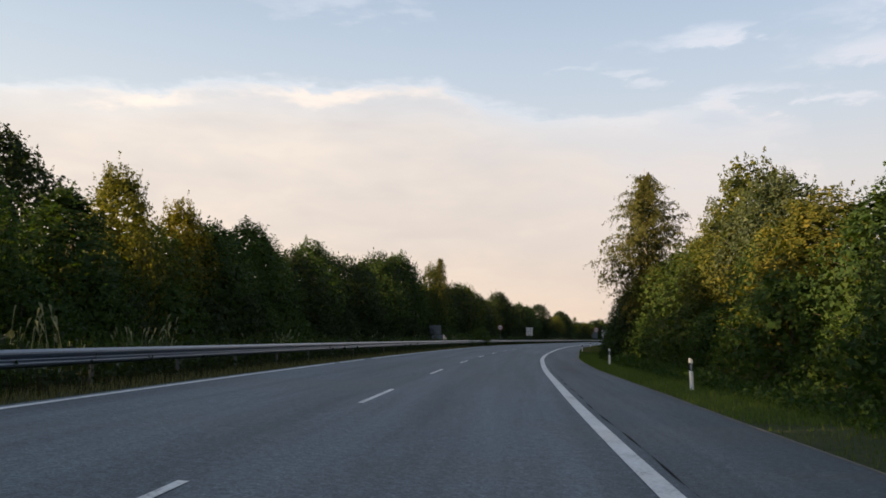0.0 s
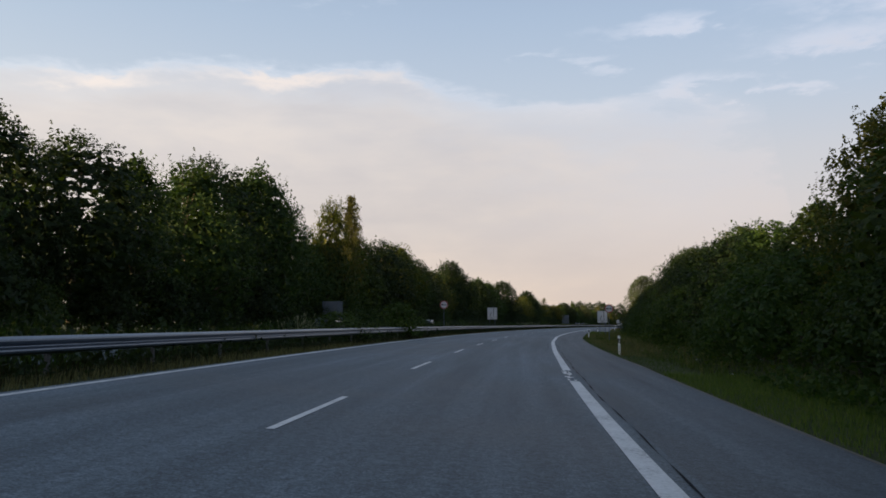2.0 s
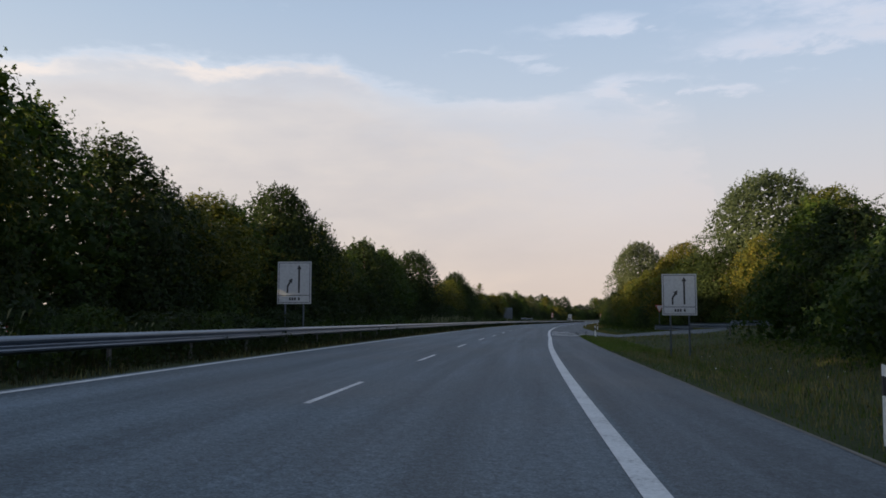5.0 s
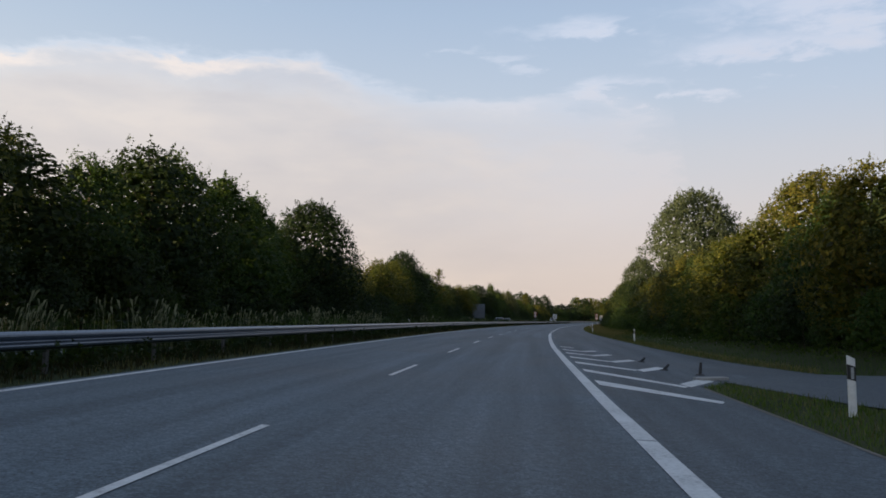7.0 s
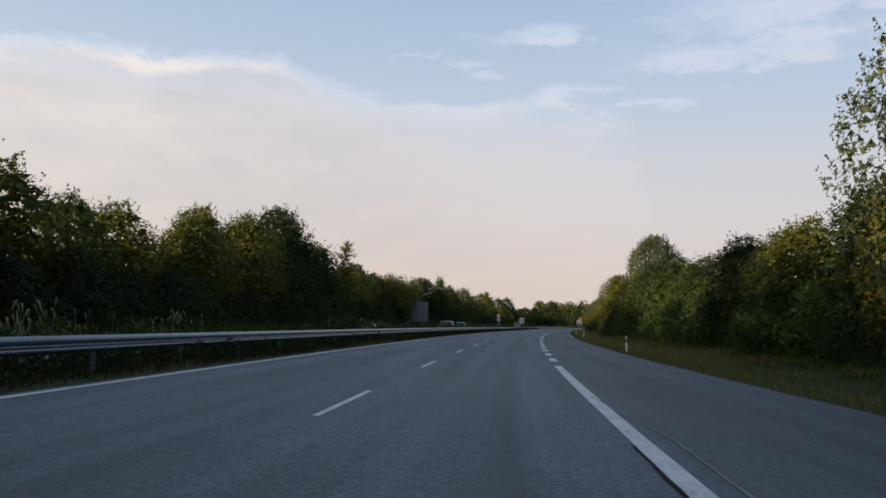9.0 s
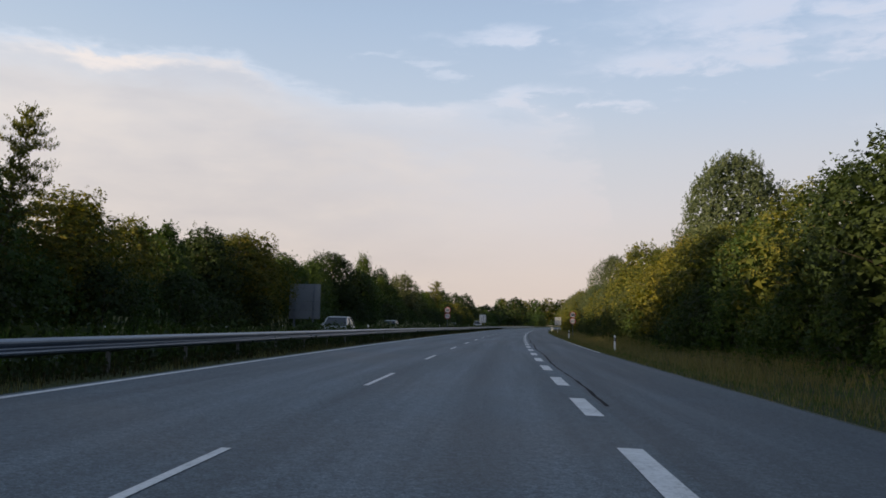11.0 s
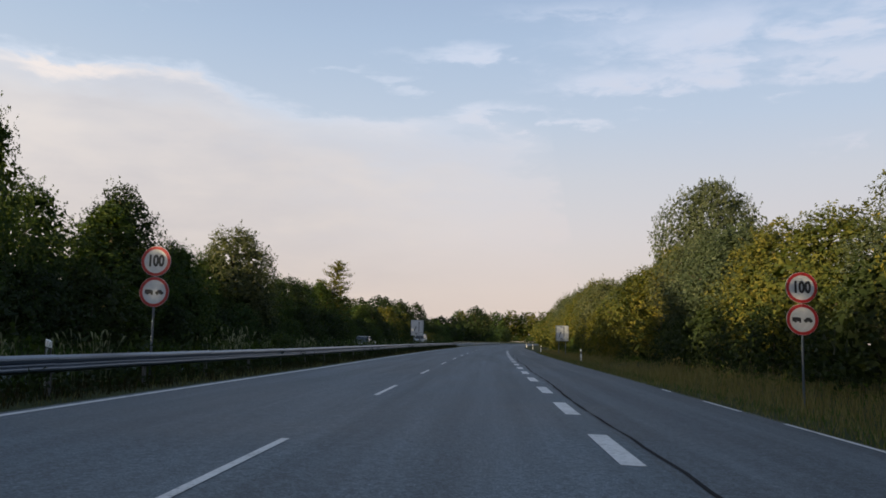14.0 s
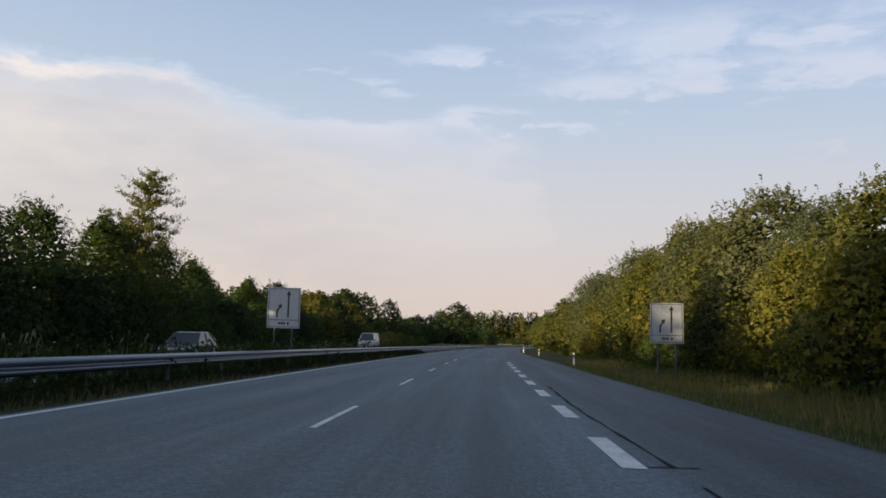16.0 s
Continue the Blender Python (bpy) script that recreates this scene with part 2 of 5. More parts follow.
def leaf_material(name, a, b_, c, glow=(1.55, 1.60, 0.45)):
    """Foliage: three greens, one leaf from the next and one tree from the next."""
    m, t, b = material(name)
    geo = t.nodes.new("ShaderNodeNewGeometry")
    info = t.nodes.new("ShaderNodeObjectInfo")
    col = ramp_node(t, geo.outputs["Random Per Island"], [(0.0, tuple(0.55 * p + 0.45 * q for p, q in zip(a, b_))), (0.55, b_), (1.0, tuple(0.62 * p + 0.38 * q for p, q in zip(c, b_)))])
    tint = ramp_node(t, info.outputs["Random"], [(0.0, (0.78, 0.86, 0.84)), (0.5, (1.0, 1.0, 1.0)), (1.0, (1.18, 1.06, 0.88))])
    col = mix_rgb(t, 1.0, col, tint, "MULTIPLY")
    t.links.new(col, b.inputs["Base Color"])
    b.inputs["Roughness"].default_value = 0.68
    b.inputs["Specular IOR Level"].default_value = 0.15
    tr = t.nodes.new("ShaderNodeBsdfTranslucent")
    t.links.new(mix_rgb(t, 1.0, col, glow, "MULTIPLY"), tr.inputs[0])
    mx = t.nodes.new("ShaderNodeMixShader")
    mx.inputs[0].default_value = 0.32
    t.links.new(b.outputs[0], mx.inputs[1])
    t.links.new(tr.outputs[0], mx.inputs[2])
    t.links.new(mx.outputs[0], t.nodes["Material Output"].inputs[0])
    return m


def asphalt_material(name, dark, light):
    """Rolled asphalt: stones, broad stains, and bands and drip lines that run along the lanes."""
    m, t, b = material(name)
    co = obj_coord(t)
    way = t.nodes.new("ShaderNodeAttribute")
    way.attribute_name = "along"
    long = t.nodes.new("ShaderNodeMapping")
    long.inputs["Scale"].default_value = (0.035, 1.0, 1.0)
    t.links.new(way.outputs["Vector"], long.inputs["Vector"])
    grain = noise_node(t, co, 38.0, 2.0, 0.8)
    chips = noise_node(t, co, 11.0, 3.0, 0.75)
    stain = noise_node(t, co, 0.16, 6.0, 0.62, 0.8)
    bands = noise_node(t, long.outputs[0], 1.1, 4.0, 0.6, 0.2)
    f = math_node(t, "ADD", math_node(t, "MULTIPLY", grain, 0.38), math_node(t, "ADD", math_node(t, "MULTIPLY", chips, 0.22), math_node(t, "ADD", math_node(t, "MULTIPLY", stain, 0.18), math_node(t, "MULTIPLY", bands, 0.22))))
    mid = tuple((a + c) / 2 for a, c in zip(dark, light))
    t.links.new(ramp_node(t, f, [(0.40, tuple(c * 0.55 for c in dark)), (0.47, dark), (0.52, mid), (0.60, tuple(c * 1.35 for c in light))]), b.inputs["Base Color"])
    t.links.new(ramp_node(t, stain, [(0.3, (0.60, 0.60, 0.60)), (0.7, (0.80, 0.80, 0.80))]), b.inputs["Roughness"])
    b.inputs["Specular IOR Level"].default_value = 0.32
    bump(t, b, grain, 0.6, 0.008)
    return m


def worn_paint(name):
    m, t, b = material(name)
    co = obj_coord(t)
    n = noise_node(t, co, 18.0, 5.0, 0.7)
    n2 = noise_node(t, co, 1.3, 4.0, 0.6)
    f = math_node(t, "ADD", math_node(t, "MULTIPLY", n, 0.6), math_node(t, "MULTIPLY", n2, 0.4))
    t.links.new(ramp_node(t, f, [(0.34, (0.20, 0.20, 0.20)), (0.46, (0.52, 0.52, 0.51)), (0.62, (0.66, 0.66, 0.65))]), b.inputs["Base Color"])
    b.inputs["Roughness"].default_value = 0.7
    bump(t, b, n, 0.3, 0.003)
    return m


M_ASPHALT = asphalt_material("asphalt_grey", (0.053, 0.069, 0.081), (0.118, 0.148, 0.170))
M_SHOULDER = asphalt_material("asphalt_shoulder", (0.046, 0.056, 0.064), (0.100, 0.119, 0.135))
M_TAR = speckled("tar_seal", (0.012, 0.012, 0.013), (0.030, 0.030, 0.032), 30.0, 1.0, 0.95, 0.2)
M_TAR.node_tree.nodes["Principled BSDF"].inputs["Specular IOR Level"].default_value = 0.08
M_CRACK = speckled("crack_grit", (0.14, 0.13, 0.12), (0.26, 0.25, 0.23), 30.0, 1.0, 0.9, 0.2)
M_OLDTAR = speckled("old_joint", (0.020, 0.020, 0.021), (0.060, 0.061, 0.064), 12.0, 1.0, 0.95, 0.2)
M_PAINT = worn_paint("road_paint")
M_SOIL = speckled("soil_and_grass", (0.018, 0.028, 0.009), (0.056, 0.062, 0.026), 8.0, 0.25, 0.95, 0.6)
M_SOIL.node_tree.nodes["Principled BSDF"].inputs["Specular IOR Level"].default_value = 0.1
M_GRAVEL = speckled("gravel_strip", (0.07, 0.06, 0.045), (0.19, 0.17, 0.14), 40.0, 0.8, 0.95, 0.6)
M_ZINC = speckled("galvanised_steel", (0.072, 0.092, 0.122), (0.135, 0.165, 0.21), 22.0, 0.7, 0.36, 0.1, 0.9)
M_RUST = speckled("weathered_post_steel", (0.05, 0.05, 0.05), (0.13, 0.125, 0.12), 22.0, 0.7, 0.7, 0.2, 0.2)
M_WHITE = plain("white_plastic", (0.78, 0.78, 0.76), 0.45)
M_BLACK = plain("black_plastic", (0.02, 0.02, 0.022), 0.45)
M_REFLECT = plain("reflector_glass", (0.62, 0.64, 0.66), 0.15, 0.4)
M_SIGNWHITE = plain("sign_white", (0.44, 0.46, 0.49), 0.4)
M_SIGNRED = plain("sign_red", (0.28, 0.016, 0.02), 0.4)
M_SIGNBLACK = plain("sign_black", (0.015, 0.015, 0.018), 0.45)
M_SIGNBACK = speckled("sign_back_aluminium", (0.085, 0.105, 0.135), (0.15, 0.178, 0.215), 12.0, 0.6, 0.5, 0.05, 0.2)
M_BARK = speckled("bark", (0.035, 0.028, 0.02), (0.12, 0.10, 0.075), 14.0, 1.2, 0.95, 0.7)
M_BIRCHBARK = speckled("birch_bark", (0.10, 0.09, 0.08), (0.60, 0.58, 0.54), 7.0, 1.5, 0.8, 0.4)
LEAF_COLOURS = {
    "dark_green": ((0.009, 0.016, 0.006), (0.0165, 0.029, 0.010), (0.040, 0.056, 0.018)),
    "mid_green": ((0.014, 0.028, 0.009), (0.028, 0.052, 0.014), (0.066, 0.086, 0.022)),
    # browned at its light end to carry low sunlight on the leaves
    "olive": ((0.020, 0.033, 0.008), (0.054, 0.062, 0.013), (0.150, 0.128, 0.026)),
    "fresh_green": ((0.015, 0.033, 0.009), (0.031, 0.060, 0.013), (0.072, 0.098, 0.022)),
    "willow_grey": ((0.022, 0.033, 0.018), (0.046, 0.060, 0.033), (0.098, 0.108, 0.064)),
    "birch": ((0.024, 0.031, 0.010), (0.052, 0.058, 0.018), (0.110, 0.100, 0.036)),
    # sunlight painted into the leaves: brighter and yellower than their own green
    "sun_gold": ((0.038, 0.044, 0.009), (0.088, 0.086, 0.014), (0.18, 0.155, 0.025)),
}
L_OAK, L_MID, L_OLIVE, L_FRESH, L_WILLOW, L_BIRCH, L_SUN_GOLD = [leaf_material("leaf_" + k, *v) for k, v in LEAF_COLOURS.items()]
G_GREEN = leaf_material("grass_green", (0.022, 0.048, 0.011), (0.048, 0.084, 0.019), (0.098, 0.120, 0.036))
G_FRESH = leaf_material("grass_fresh", (0.045, 0.080, 0.016), (0.085, 0.130, 0.028), (0.150, 0.170, 0.050))
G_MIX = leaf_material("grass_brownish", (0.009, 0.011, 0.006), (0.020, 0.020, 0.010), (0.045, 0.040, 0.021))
G_STRAW = leaf_material("grass_straw", (0.06, 0.075, 0.045), (0.14, 0.16, 0.11), (0.26, 0.285, 0.215), (1.0, 1.05, 0.8))
G_TAWNY = leaf_material("grass_tawny", (0.070, 0.064, 0.027), (0.150, 0.136, 0.060), (0.27, 0.245, 0.12), (1.3, 1.2, 0.6))


# ---- mesh helpers ----
def mesh_of(name, verts, faces, mat, smooth=False):
    me = bpy.data.meshes.new(name)
    me.from_pydata([tuple(v) for v in verts], [], faces)
    me.materials.append(mat)
    if smooth:
        me.polygons.foreach_set("use_smooth", [True] * len(me.polygons))
    me.update()
    return me


def facets_mesh(name, V, mat):
    """V: (n, k, 3) corner places of n separate k-sided faces."""
    n, k = V.shape[:2]
    me = bpy.data.meshes.new(name)
    me.vertices.add(n * k)
    me.vertices.foreach_set("co", np.ascontiguousarray(V, dtype=np.float32).ravel())
    me.loops.add(n * k)
    me.loops.foreach_set("vertex_index", np.arange(n * k, dtype=np.int32))
    me.polygons.add(n)
    me.polygons.foreach_set("loop_start", np.arange(0, n * k, k, dtype=np.int32))
    me.polygons.foreach_set("loop_total", np.full(n, k, dtype=np.int32))
    me.materials.append(mat)
    me.update(calc_edges=True)
    return me


def part(name, bm, mat, parent=None, label="", m=None):
    me = bpy.data.meshes.new(name)
    bm.to_mesh(me)
    bm.free()
    me.materials.append(mat)
    ob = new(name, me)
    if parent is not None:
        ob.parent = parent
    if m is not None:
        ob.matrix_basis = m
    if label:
        tagged(ob, label)
    return ob


def piece(name, me, parent=None, m=None, label=""):
    ob = new(name, me)
    if parent is not None:
        ob.parent = parent
    if m is not None:
        ob.matrix_basis = m
    if label:
        tagged(ob, label)
    return ob


def box(bm, x0, x1, y0, y1, z0, z1, bevel=0.0):
    r = bmesh.ops.create_cube(bm, size=1.0)
    vs = r["verts"]
    for v in vs:
        v.co = Vector((x0 + (v.co.x + 0.5) * (x1 - x0), y0 + (v.co.y + 0.5) * (y1 - y0), z0 + (v.co.z + 0.5) * (z1 - z0)))
    if bevel:
        es = list({e for v in vs for e in v.link_edges})
        bmesh.ops.bevel(bm, geom=es, offset=bevel, segments=2, affect="EDGES", profile=0.6)
    return bm


def tube(bm, a, b, r0, r1=None, n=10, caps=True):
    r1 = r0 if r1 is None else r1
    a, b = Vector(a), Vector(b)
    q = (b - a).to_track_quat("Z", "Y").to_matrix()
    rings = []
    for p, r in ((a, r0), (b, r1)):
        rings.append([bm.verts.new(p + q @ Vector((r * math.cos(2 * math.pi * i / n), r * math.sin(2 * math.pi * i / n), 0))) for i in range(n)])
    for i in range(n):
        bm.faces.new((rings[0][i], rings[0][(i + 1) % n], rings[1][(i + 1) % n], rings[1][i]))
    if caps:
        bm.faces.new(rings[0][::-1])
        bm.faces.new(rings[1])
    return bm


def disc(bm, r, y, n=40, thick=0.004, z=0.0, inner=0.0):
    """A round plate that faces -y, its middle at height z."""
    outer = [(r * math.cos(2 * math.pi * i / n), r * math.sin(2 * math.pi * i / n)) for i in range(n)]
    if inner:
        ring = [(inner * math.cos(2 * math.pi * i / n), inner * math.sin(2 * math.pi * i / n)) for i in range(n)]
        fo = [bm.verts.new((x, y, z + h)) for x, h in outer]
        fi = [bm.verts.new((x, y, z + h)) for x, h in ring]
        bo = [bm.verts.new((x, y + thick, z + h)) for x, h in outer]
        bi = [bm.verts.new((x, y + thick, z + h)) for x, h in ring]
        for i in range(n):
            j = (i + 1) % n
            bm.faces.new((fo[i], fo[j], fi[j], fi[i]))
            bm.faces.new((bo[j], bo[i], bi[i], bi[j]))
            bm.faces.new((fo[j], fo[i], bo[i], bo[j]))
            bm.faces.new((fi[i], fi[j], bi[j], bi[i]))
        return bm
    f = [bm.verts.new((x, y, z + h)) for x, h in outer]
    k = [bm.verts.new((x, y + thick, z + h)) for x, h in outer]
    bm.faces.new(f)
    bm.faces.new(k[::-1])
    for i in range(n):
        j = (i + 1) % n
        bm.faces.new((f[j], f[i], k[i], k[j]))
    return bm


def prism(bm, outline, y, thick):
    """A flat outline (x, z) set at depth y that faces -y."""
    f = [bm.verts.new((x, y, z)) for x, z in outline]
    k = [bm.verts.new((x, y + thick, z)) for x, z in outline]
    bm.faces.new(f)
    bm.faces.new(k[::-1])
    n = len(f)
    for i in range(n):
        j = (i + 1) % n
        bm.faces.new((f[j], f[i], k[i], k[j]))
    bmesh.ops.recalc_face_normals(bm, faces=bm.faces[:])
    return bm


def thing(name, label, category, m, group="", kind=""):
    ob = new(name)
    ob.empty_display_size = 0.2
    ob.matrix_basis = m
    return tagged(ob, label, category, group, kind)


def strip(name, stations, columns, mat, lift=0.0, skirt=0.0):
    """A ribbon along the road. columns: functions of s that give (d, z)."""
    V, F = [], []
    nc = len(columns)
    for s in stations:
        for c in columns:
            d, z = c(s)
            x, y = xy(s, d)
            V.append((x, y, z + lift))
    for i in range(len(stations) - 1):
        for j in range(nc - 1):
            a = i * nc + j
            F.append((a, a + 1, a + nc + 1, a + nc))
    me = mesh_of(name, V, F, mat)
    along = me.attributes.new("along", "FLOAT_VECTOR", "POINT")
    along.data.foreach_set("vector", [v for s in stations for c in columns for v in (s, c(s)[0], 0.0)])
    return me


# ---- ground ----
def build_ground():
    stations = list(range(-150, 161, 5)) + [162, 163.6, 164.4, 166, 168, 170, 172, 174, 176, 178, 180, 182, 186, 191, 197, 203] + list(range(208, 951, 6))
    cols = [-260, -120, -60, -40, -28, -22, -18, -16, -7.4, -6.7, -6, -5.4, -4.9, -4.45]
    V, F = [], []
    rows = []
    for s in stations:
        e = edge(s)
        ds = cols + [-4.3, 0.0, 4.0, e - 0.1, e, e + 0.12, e + 0.8, e + 2.5, e + 6, e + 12, e + 20, e + 34, 70, 140, 260]
        row = []
        for d in ds:
            x, y = xy(s, d)
            bumpy = 0.0
            if d < -20 or d > e + 2:
                bumpy = (0.22 if d < 0 or s > 185 else 0.0) * noise.noise(Vector((x * 0.06, y * 0.06, 0.0)))
            row.append(len(V))
            V.append((x, y, gz(s, d) + bumpy))
        rows.append(row)
    for a, b in zip(rows, rows[1:]):
        for j in range(len(a) - 1):
            F.append((a[j], a[j + 1], b[j + 1], b[j]))
    # out to the horizon
    rim = rows[0][:] + [r[-1] for r in rows[1:]] + rows[-1][-2::-1] + [r[0] for r in rows[-2:0:-1]]
    cx, cy = xy(420, 0)
    far = []
    for i in rim:
        dx, dy = V[i][0] - cx, V[i][1] - cy
        k = 4200.0 / math.hypot(dx, dy)
        far.append(len(V))
        V.append((cx + dx * k, cy + dy * k, 0.0))
    for i in range(len(rim)):
        j = (i + 1) % len(rim)
        F.append((rim[j], rim[i], far[i], far[j]))
    ob = new("ground", mesh_of("ground", V, F, M_SOIL, True))
    tagged(ob, "rough grassy ground with bare soil patches beside the road", "ground", kind="structure")


build_ground()


# ---- carriageway and its markings ----
def main_columns():
    return [(lambda s, d=d, h=h: (d, zr(s, d) + h)) for d, h in ((-4.45, -0.05), (-4.42, 0), (-2.2, 0), (0.0, 0), (2.0, 0), (4.3, 0))]


ROAD_S = [float(v) for v in range(-150, 951, 4)]
road = new("road", strip("road", ROAD_S, main_columns(), M_ASPHALT))
tagged(road, "worn grey asphalt carriageway with two lanes", "road", kind="structure")
SH_S = sorted(set(ROAD_S + [163.6, 164.4, 166.0, 168.0, 170.0, 172.0, 174.0, 176.0, 178.0, 182.0]))
shoulder = new("pavement_shoulder", strip("pavement_shoulder", SH_S,
               [lambda s: (4.3, zr(s, 4.3)), lambda s: (edge(s) - 0.05, zr(s, edge(s) - 0.05)), lambda s: (edge(s), zr(s, edge(s)) - 0.05)], M_SHOULDER))
tagged(shoulder, "darker asphalt shoulder and merging lane, slightly patched", "road", kind="structure")

RAMP = ((170, 7.6, 175.5, 10.7), (166, 7.4, 171, 11.6), (160.5, 8.6, 165.5, 12.3), (156.4, 9.8, 161, 13.6), (148, 14.2, 154, 18.2), (134, 24.0, 140, 28.5), (112, 41.0, 118, 46.0), (75, 72, 81, 77))


RAMP_OUTLINE = [(a, b - 0.15) for a, b, _, _ in RAMP] + [(c, e + 0.15) for _, _, c, e in RAMP[::-1]]


def on_ramp(s, d):
    inside = np.zeros(len(s), bool)
    for (a0, b0), (a1, b1) in zip(RAMP_OUTLINE, RAMP_OUTLINE[1:] + RAMP_OUTLINE[:1]):
        if b0 != b1:
            inside ^= ((b0 > d) != (b1 > d)) & (s < (a1 - a0) * (d - b0) / (b1 - b0) + a0)
    return inside


def build_ramp():
    V, F = [], []
    for i, (s0, d0, s1, d1) in enumerate(RAMP):
        for k in range(4):
            s, d = s0 + (s1 - s0) * k / 3, d0 + (d1 - d0) * k / 3
            x, y = xy(s, d)
            lift = 0.012 if d < edge(s) else 0.02
            z = (zr(s, d) if d < edge(s) else gz(s, d)) + lift
            V.append((x, y, z))
    for i in range(len(RAMP) - 1):
        for k in range(3):
            a = i * 4 + k
            F.append((a, a + 1, a + 5, a + 4))
    ob = new("pavement_ramp", mesh_of("pavement_ramp", V, F, M_SHOULDER))
    tagged(ob, "grey asphalt slip road that joins from the side", "road", kind="structure")


build_ramp()


def patch(s0, d0, s1, d1, s2, d2, s3, d3, lift=0.008, thick=0.0):
    """A painted quadrilateral on the banked asphalt."""
    out = []
    for s, d in ((s0, d0), (s1, d1), (s2, d2), (s3, d3)):
        x, y = xy(s, d)
        out.append((x, y, zr(s, d) + lift))
    return out


def marking(name, quads, mat=None, label=""):
    V = [v for q in quads for v in q]
    F = [tuple(range(4 * i, 4 * i + 4)) for i in range(len(quads))]
    ob = piece(name, mesh_of(name, V, F, mat or M_PAINT), road, None, label)
    return ob


def ribbon(s0, s1, d0, d1, step=4.0, lift=0.008):
    n = max(1, int(round((s1 - s0) / step)))
    st = [s0 + (s1 - s0) * i / n for i in range(n + 1)]
    f0 = d0 if callable(d0) else (lambda s: d0)
    f1 = d1 if callable(d1) else (lambda s: d1)
    return [patch(a, f0(a), a, f1(a), b, f1(b), b, f0(b), lift) for a, b in zip(st, st[1:])]


for a, b in ((298, 351), (353.5, 356.5), (360, 361.2)):
    marking("edge_line", ribbon(a, b, lambda s: edge(s) - 0.14, lambda s: edge(s) - 0.06), label="thin white line along the outer edge")
marking("edge_line", ribbon(-150, -14.2, -4.24, -4.10), label="thin white edge line, scuffed")
marking("edge_line", ribbon(-13.4, -8.6, -4.24, -4.10), label="thin white edge line, scuffed")
marking("edge_line", ribbon(-6.9, 946, -4.24, -4.10), label="thin white edge line, scuffed")
LINE_S = (-150, -20, -10, 0, 10, 20, 30, 40, 58, 72, 85, 92, 130, 151, 158, 178, 185, 206, 226)
LINE_D = (4.03, 4.03, 3.95, 3.93, 3.90, 3.98, 4.09, 4.20, 4.24, 4.18, 4.19, 4.08, 4.10, 4.21, 4.13, 4.03, 3.98, 4.00, 3.97)


def line_in(s):
    return float(np.interp(s, LINE_S, LINE_D)) - 0.12


def line_out(s):
    return float(np.interp(s, LINE_S, LINE_D)) + 0.12


for a, b in ((-150, 28.4), (33.0, 72.42), (72.46, 154.36), (154.41, 184.87), (184.90, 226.8)):
    marking("edge_line", ribbon(a, b, line_in, line_out), label="broad white edge line, scuffed")
wear = random.Random(3)
for k in range(26):
    s = 28.5 + wear.uniform(0, 4.3)
    d = 3.92 + wear.uniform(0, 0.2)
    marking("paint_flake", [patch(s, d, s + 0.05, d + wear.uniform(0.03, 0.09), s + wear.uniform(0.2, 0.6), d + wear.uniform(0.04, 0.09), s + wear.uniform(0.2, 0.5), d)])
for k in range(-11, 80):
    s = -18.35 + 12.008 * k
    marking("lane_dash", ribbon(s, s + 4.0, -0.05, 0.05))
for k in range(-1, 36):
    s = 236.14 + 6.047 * k
    marking("lane_block", ribbon(s, s + 2.9, 3.86, 4.14))
# hatched nose where the slip road joins: stripes that end in a block bent forward
for s, gap, e, d in ((163.7, 1.4, 159.6, 6.3), (167.9, 1.1, 162.9, 6.3), (171.96, 1.15, 168.4, 5.95), (175.7, 1.0, 172.9, 5.65), (179.4, 0.9, 177.2, 5.40), (183.3, 0.8, 181.0, 5.22), (187.2, 0.7, 185.4, 5.0)):
    marking("hatch_stripe", [patch(s - gap, 4.34, e - 0.12, d - 0.12, e + 0.30, d + 0.02, s, 4.34)])
for s, d, w, n in ((163.0, 6.35, 1.0, 2.4), (167.9, 6.02, 1.0, 2.4), (172.4, 5.70, 0.95, 2.1), (176.7, 5.32, 0.9, 1.9), (180.8, 5.22, 0.7, 1.6)):
    marking("hatch_block", [patch(s + 0.05, d, s + n, d + w, s + n + 0.75, d + w - 0.18, s + 0.85, d - 0.10)])
# sealed joints beside the line
marking("tar_joint", [q for a, b in ((-60, 96), (176, 190)) for q in ribbon(a, b, lambda s: line_out(s) + 0.14 + 0.02 * math.sin(s * 0.7) + 0.012 * math.sin(s * 2.3), lambda s: line_out(s) + 0.157 + 0.02 * math.sin(s * 0.7) + 0.012 * math.sin(s * 2.4), 0.5, 0.006)], M_TAR, "dark sealed joint")
marking("tar_joint", [q for a, b in ((268, 383.5), (385.1, 393.7), (394.6, 398.4), (399.65, 416.6)) for q in ribbon(a, b, lambda s: 4.37 + 0.05 * math.sin(s * 0.35) + 0.02 * math.sin(s * 1.9), lambda s: 4.43 + 0.05 * math.sin(s * 0.35 + 0.3) + 0.02 * math.sin(s * 2.3), 1.0, 0.006)], M_TAR, "dark sealed joint")
marking("crack", [q for a, b in ((235.1, 236.5), (237.3, 237.9), (238.4, 238.8)) for q in ribbon(a, b, lambda s: 4.41 + 0.03 * math.sin(s * 5.0), lambda s: 4.43 + 0.03 * math.sin(s * 5.0 + 0.2), 0.2, 0.006)], M_TAR, "fine dark crack")
